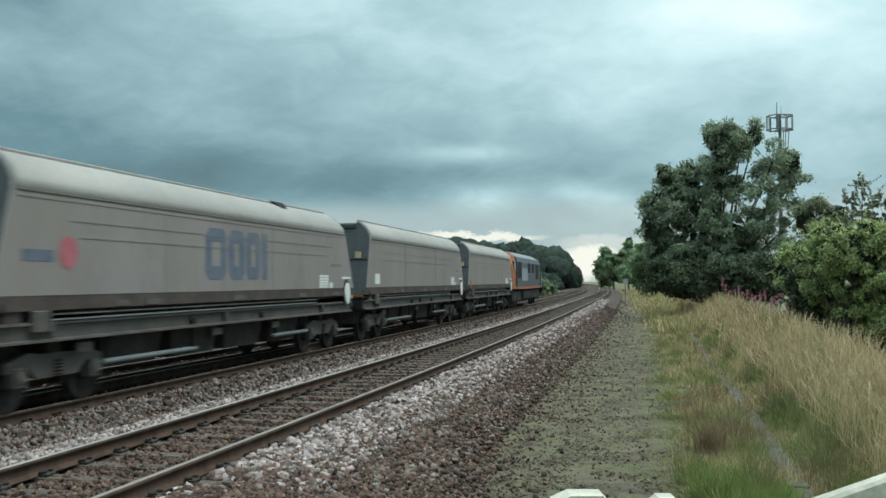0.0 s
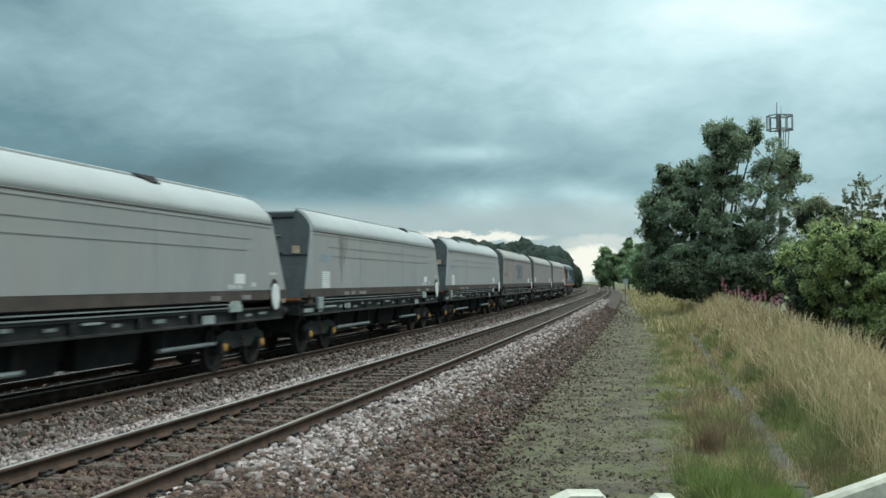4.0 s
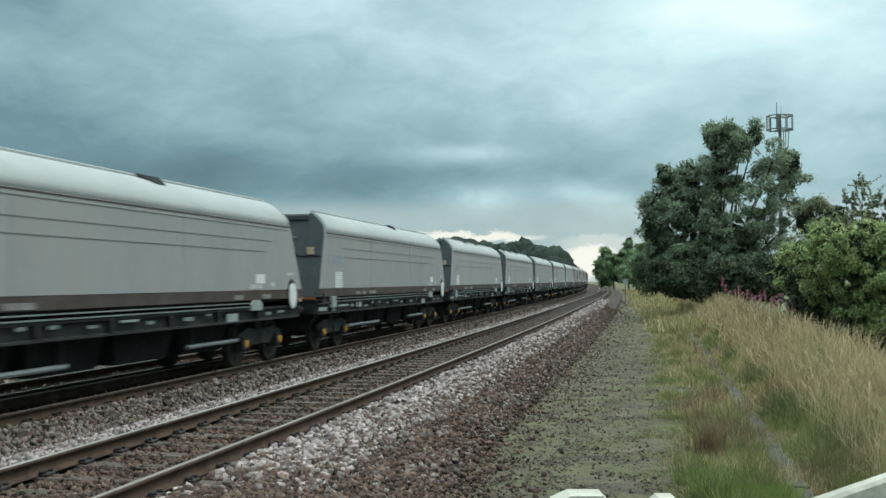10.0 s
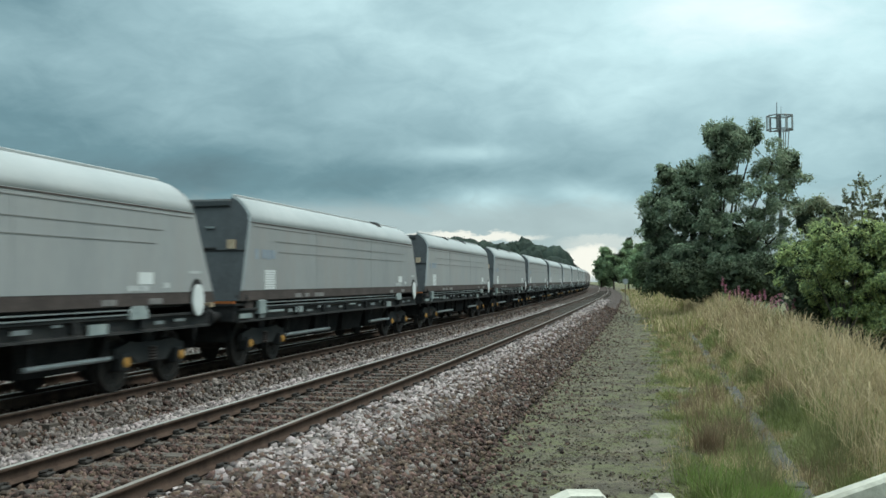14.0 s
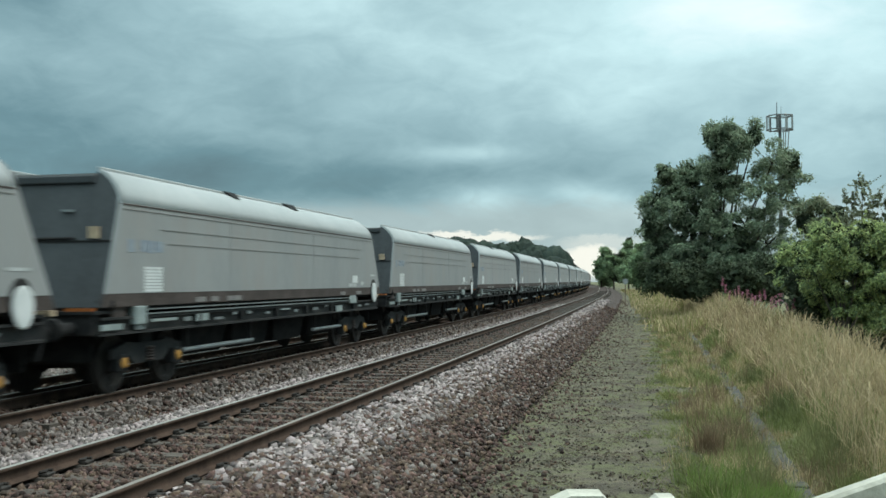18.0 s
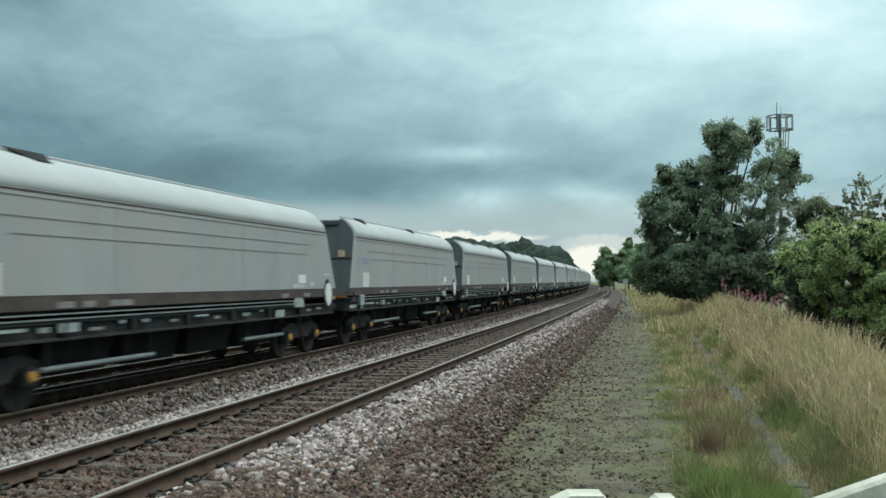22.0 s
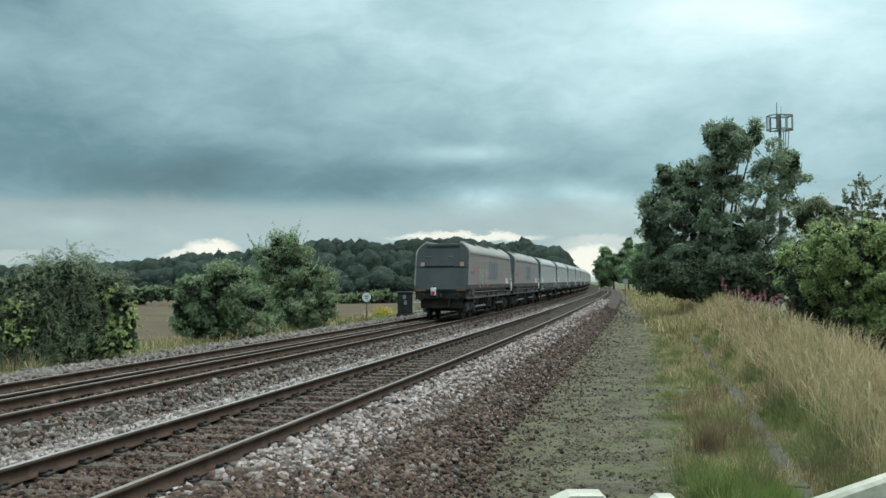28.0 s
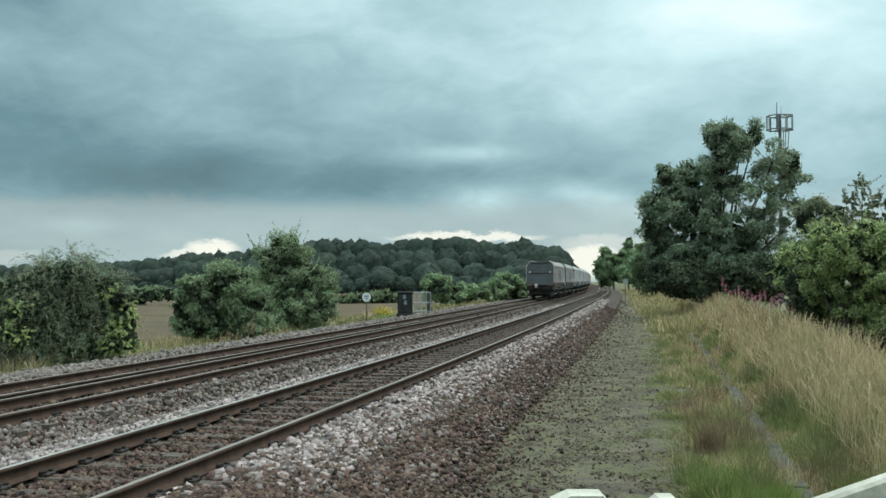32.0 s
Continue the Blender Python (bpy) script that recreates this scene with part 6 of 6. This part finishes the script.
def mast():
    x, y, z = stand(1382, 100, -0.5)
    ob = thing("phone_mast", None, "grey mobile phone mast with a ring of antennas", "mast", m=pose(x, y, z))
    k = 100 / 1845
    top = EYE_Z + (496 - 203) * k - z
    part("pole", rod(bmesh.new(), (0, 0, 0), (0, 0, top + 0.1), 0.24, 0.13, 12), M["mast"], ob)
    part("whip", rod(bmesh.new(), (-0.28, 0, top - 0.2), (-0.28, 0, top + 1.25), 0.045, 0.03, 6), M["mast"], ob)
    part("whip", rod(bmesh.new(), (0.12, 0.1, top - 0.2), (0.12, 0.1, top + 0.9), 0.025, 0.015, 6), M["mast"], ob)
    for h in (top - 0.1, top - 1.42):
        bm = hoop(1.15, 0.06, h)
        ring = part("ring", bm, M["mast"], ob)
        for i in range(3):
            a = i * 2 * math.pi / 3
            part("spoke", rod(bmesh.new(), (0, 0, h), (math.cos(a) * 1.15, math.sin(a) * 1.15, h), 0.05, seg=6), M["mast"], ring)
    for i in range(9):
        a = i * 2 * math.pi / 9 + 0.2
        c, s = math.cos(a) * 1.2, math.sin(a) * 1.2
        part("antenna", new_box(c - 0.075, c + 0.075, s - 0.06, s + 0.06, top - 1.5, top - 0.02, bevel=0.02), M["galv"] if i % 3 else M["mast"], ob)
    for i, xx in enumerate((0.35, 0.55, 0.85)):
        part("cable", rod(bmesh.new(), (xx, 0.2, top - 1.4), (0.3 + 0.12 * i, 0.2, top - 6.0), 0.05, 0.05, 5), M["galv"], ob)


mast()


# white fence just below the camera
def fence():
    ob = thing("white_fence", None, "weathered white wooden fence in front of the camera", "fence")

    def spot(u, v, d):
        a = math.atan((u - 784) / 1845.0) - YAW
        r = d / math.cos(a + YAW)
        return Vector((math.sin(a) * r, math.cos(a) * r, EYE_Z + (496 - v) * d / 1845))

    for u, v, hw in ((1024, 869, 0.08), (1171, 876, 0.04)):
        p = spot(u, v, 3.0)
        bm = bmesh.new()
        prism(bm, [(-hw, -1.7), (hw, -1.7), (hw, -0.02), (hw * 0.75, 0.0), (-hw * 0.4, 0.0), (-hw, -0.022)], -0.05, 0.05)
        part("post", bm, M["old_white"], ob, "weathered white post top", m=pose(p.x, p.y, p.z, 0, 0, 12))
    a, b = spot(1455, 881, 2.4), spot(1640, 818, 2.4)
    bm = bmesh.new()
    d = (b - a).normalized()
    side = d.cross(Vector((0, 0, 1))).normalized()
    up = Vector((0, 0, 1))
    e = b + (b - a) * 1.5
    pts = [a - d * 0.4, e, e - up * 0.16, a - d * 0.4 - up * 0.16]
    slab(bm, [p + up * 0.0 for p in pts], side * -0.05)
    bmesh.ops.bevel(bm, geom=list(bm.edges), offset=0.008, segments=1, affect="EDGES")
    part("rail", bm, M["old_white"], ob, "slanting white top rail")
    q = a + d * 0.9
    part("post", new_box(q.x - 0.05, q.x + 0.05, q.y - 0.05 + 0.1, q.y + 0.05 + 0.1, -0.6, q.z - 0.1), M["old_white"], ob)


fence()

# ================= ballast stones =================
CUBE = np.array([(x, y, z) for x in (-1, 1) for y in (-1, 1) for z in (-1, 1)], float)
CUBE_F = np.array([(0, 1, 3, 2), (4, 6, 7, 5), (0, 4, 5, 1), (2, 3, 7, 6), (0, 2, 6, 4), (1, 5, 7, 3)])


def stones(name, n, s0, s1, o0, o1, size, mat, label, seed, power=1.7, clear=(), lift=0.0, weight=None, fan=0.0, gap=0.085, bare=0.0, begin=None):
    rng = np.random.default_rng(seed)
    S, O = scatter(rng, n, s0, s1, o0, o1, power)
    ok = np.ones(n, bool)
    for c in clear:
        ok &= abs(O - c) > gap
    if weight is not None:
        ok &= rng.random(n) < np.interp(O + fan * np.interp(S, [9, 15], [0, 1]), *weight)
    if begin:
        ok &= rng.random(n) < np.interp(S, begin, [0.12, 1.0])
    if bare:
        near = (S - 9.05) / 0.7
        ok &= ~((abs(near - np.round(near)) * 0.7 < 0.13) & (O < bare) & (np.sin(np.round(near) * 2.4) > -0.2))
    S, O = S[ok], O[ok]
    n = len(S)
    x, y = line(S, O)
    r = size * rng.uniform(0.45, 1.5, n) * np.interp(S, [0, 20, 60, 120], [1, 1, 1.35, 2.2])
    z = height(O) + rng.uniform(-0.3, 0.6, n) * r + lift
    V = CUBE[None] * (rng.uniform(0.45, 1.1, (n, 1, 3))) + rng.uniform(-0.36, 0.36, (n, 8, 3))
    q = rng.normal(size=(n, 4))
    q /= np.linalg.norm(q, axis=1)[:, None]
    w, a, b, c = q.T
    R = np.stack([1 - 2 * (b * b + c * c), 2 * (a * b - c * w), 2 * (a * c + b * w), 2 * (a * b + c * w), 1 - 2 * (a * a + c * c), 2 * (b * c - a * w), 2 * (a * c - b * w), 2 * (b * c + a * w), 1 - 2 * (a * a + b * b)], 1).reshape(n, 3, 3)
    V = np.einsum("nij,nkj->nki", R, V) * (r * 0.5)[:, None, None] + np.stack([x, y, z], 1)[:, None]
    F = CUBE_F[None] + (np.arange(n) * 8)[:, None, None]
    me = fast_mesh(name, V.reshape(-1, 3), F.reshape(-1, 4))
    me.materials.append(mat)
    return thing(name, me, label, "ballast", kind="stuff")


stones("ballast_stones", 28000, 7, 100, 1.62, 2.75, 0.054, M["stone_pale"], "fresh pale grey crushed ballast on the shoulder", 1, weight=([1.6, 2.15, 2.5, 2.75], [1, 1, 0.45, 0.15]), bare=2.02, begin=(8.8, 10.4))
stones("ballast_stones", 38000, 8, 80, 2.2, 4.6, 0.044, M["stone_brown"], "old brown rusty ballast on the slope", 2, weight=([2.2, 2.6, 3.4, 3.8, 4.15, 4.6], [0.4, 1, 1, 0.45, 0.12, 0.02]), fan=0.4)
stones("ballast_stones", 5500, 8, 70, 2.3, 3.6, 0.046, M["stone_grey"], "scattered grey stones on the ballast slope", 12, weight=([2.5, 2.9, 3.7], [1, 0.7, 0.25]))
stones("ballast_stones", 4200, 7, 10.5, 1.65, 2.5, 0.05, M["stone_brown"], "dull dusty stones at the near end of the shoulder", 33, bare=2.02)
stones("ballast_stones", 8500, 7, 60, 1.65, 2.6, 0.05, M["stone_brown"], "stained stones among the pale ballast", 13, bare=2.02)
stones("ballast_stones", 9500, 6, 60, 0.08, 1.42, 0.042, M["stone_brown"], "brown ballast between the rails", 3, lift=-0.016, clear=(0.0, GAUGE), gap=0.19)
stones("ballast_stones", 6500, 6, 60, 0.08, 1.42, 0.038, M["stone_brown"], "loose brown ballast strewn over the sleepers", 23, lift=0.008, clear=(0.0, GAUGE), gap=0.19)
stones("ballast_stones", 6500, 9, 80, -1.35, -0.3, 0.05, M["stone_grey"], "grey ballast beside the rail", 4, weight=([-1.25, -1.0, -0.1], [0.3, 0.9, 1]))
stones("ballast_stones", 10000, 9, 80, -1.05, -0.12, 0.05, M["stone_pale"], "pale stones beside the rail", 14, lift=0.045)
stones("ballast_stones", 7000, 10, 80, -2.4, -1.05, 0.05, M["stone_brown"], "old brown ballast in the dip between tracks", 5)
stones("ballast_stones", 10500, 10, 80, -2.35, -1.0, 0.048, M["stone_grey"], "dull grey stones in the dip between tracks", 15, lift=0.012)
stones("ballast_stones", 7000, 12, 80, -6.1, -2.6, 0.06, M["stone_brown"], "brown ballast under the far track", 6, clear=(-5.05, -4.025, -3.545, -2.52))
stones("ballast_stones", 9000, 14, 90, -9.2, -5.6, 0.065, M["stone_grey"], "grey ballast shoulder beyond the far track", 7)
stones("ballast_stones", 4500, 17, 120, 3.4, 5.4, 0.030, M["stone_brown"], "brown gravel spread thinly along the walkway", 19, power=1.3, weight=([3.4, 4.2, 5.0, 5.6], [1, 0.6, 0.2, 0.03]))
stones("cess_gravel", 7500, 8, 60, 3.6, 6.4, 0.022, M["cess_stone"], "small loose stones on the walkway", 8, weight=([3.6, 4.1, 4.8, 6.4], [1, 0.8, 0.4, 0.12]))
stones("cess_gravel", 2000, 8, 40, 3.7, 6.0, 0.030, M["cess_stone"], "strayed ballast stones on the walkway", 18, weight=([3.7, 4.3, 6.2], [1, 0.5, 0.1]))


# ================= motion of the train =================
VIEW_FIT_T = [0, 1, 3, 7, 8, 9, 10, 12, 13, 14, 17, 18, 19, 20, 21, 22, 23, 24, 25, 28, 32]
VIEW_FIT_S = [-0.11, -0.13, -0.15, -0.18, -0.02, -0.02, 0.06, 0.06, 0.11, 0.10, -0.25, -0.27, -0.18, -0.15, 0.09, 0.08, 0.14, 0.14, 0.09, 0.0, 0.0]


def train_s(t):
    """How far the train has come: a nearly even pace, with small offsets that fit its place in the camera's view."""
    return 68.88 + 11.299 * t + 0.00395 * t * t + float(np.interp(t, VIEW_FIT_T, VIEW_FIT_S))


PITCH_W = 16.82


def riding(s):
    return place(s, FAR_C, FAR_Z) @ pose(0, 0, 0, 0, -math.degrees(math.atan(CANT)), 0)


def motions():
    for k, w in wagons.items():
        walk(w, [(t, riding(train_s(t) - PITCH_W * k)) for t in range(33)])
    walk(loco, [(t, riding(train_s(t) - PITCH_W + 8.41 + 10.2)) for t in range(33)])
    # all wheelsets turn alike: one set of keys for the leading and one for the trailing axle of a bogie
    lead = {}
    for w in wagons.values():
        for o in w.children_recursive:
            if o.name.split(".")[0] == "wheelset":
                j = 1 if o.matrix_basis.translation.y > 0 else -1
                if j not in lead:
                    rows = []
                    for i in range(32 * FPS + 1):
                        t = i / FPS
                        rows.append((t, Matrix.Translation((0, j * TRAIN_Y * WHEELBASE / 2, 0.42 * TRAIN)) @ Matrix.Rotation(-((train_s(t) - 68.88) / AXLE_Z) % (2 * math.pi), 4, "X")))
                    walk(o, rows)
                    lead[j] = o.animation_data
                else:
                    o.rotation_mode = "QUATERNION"
                    o.animation_data_create()
                    o.animation_data.action = lead[j].action
                    o.animation_data.action_slot = lead[j].action_slot


motions()
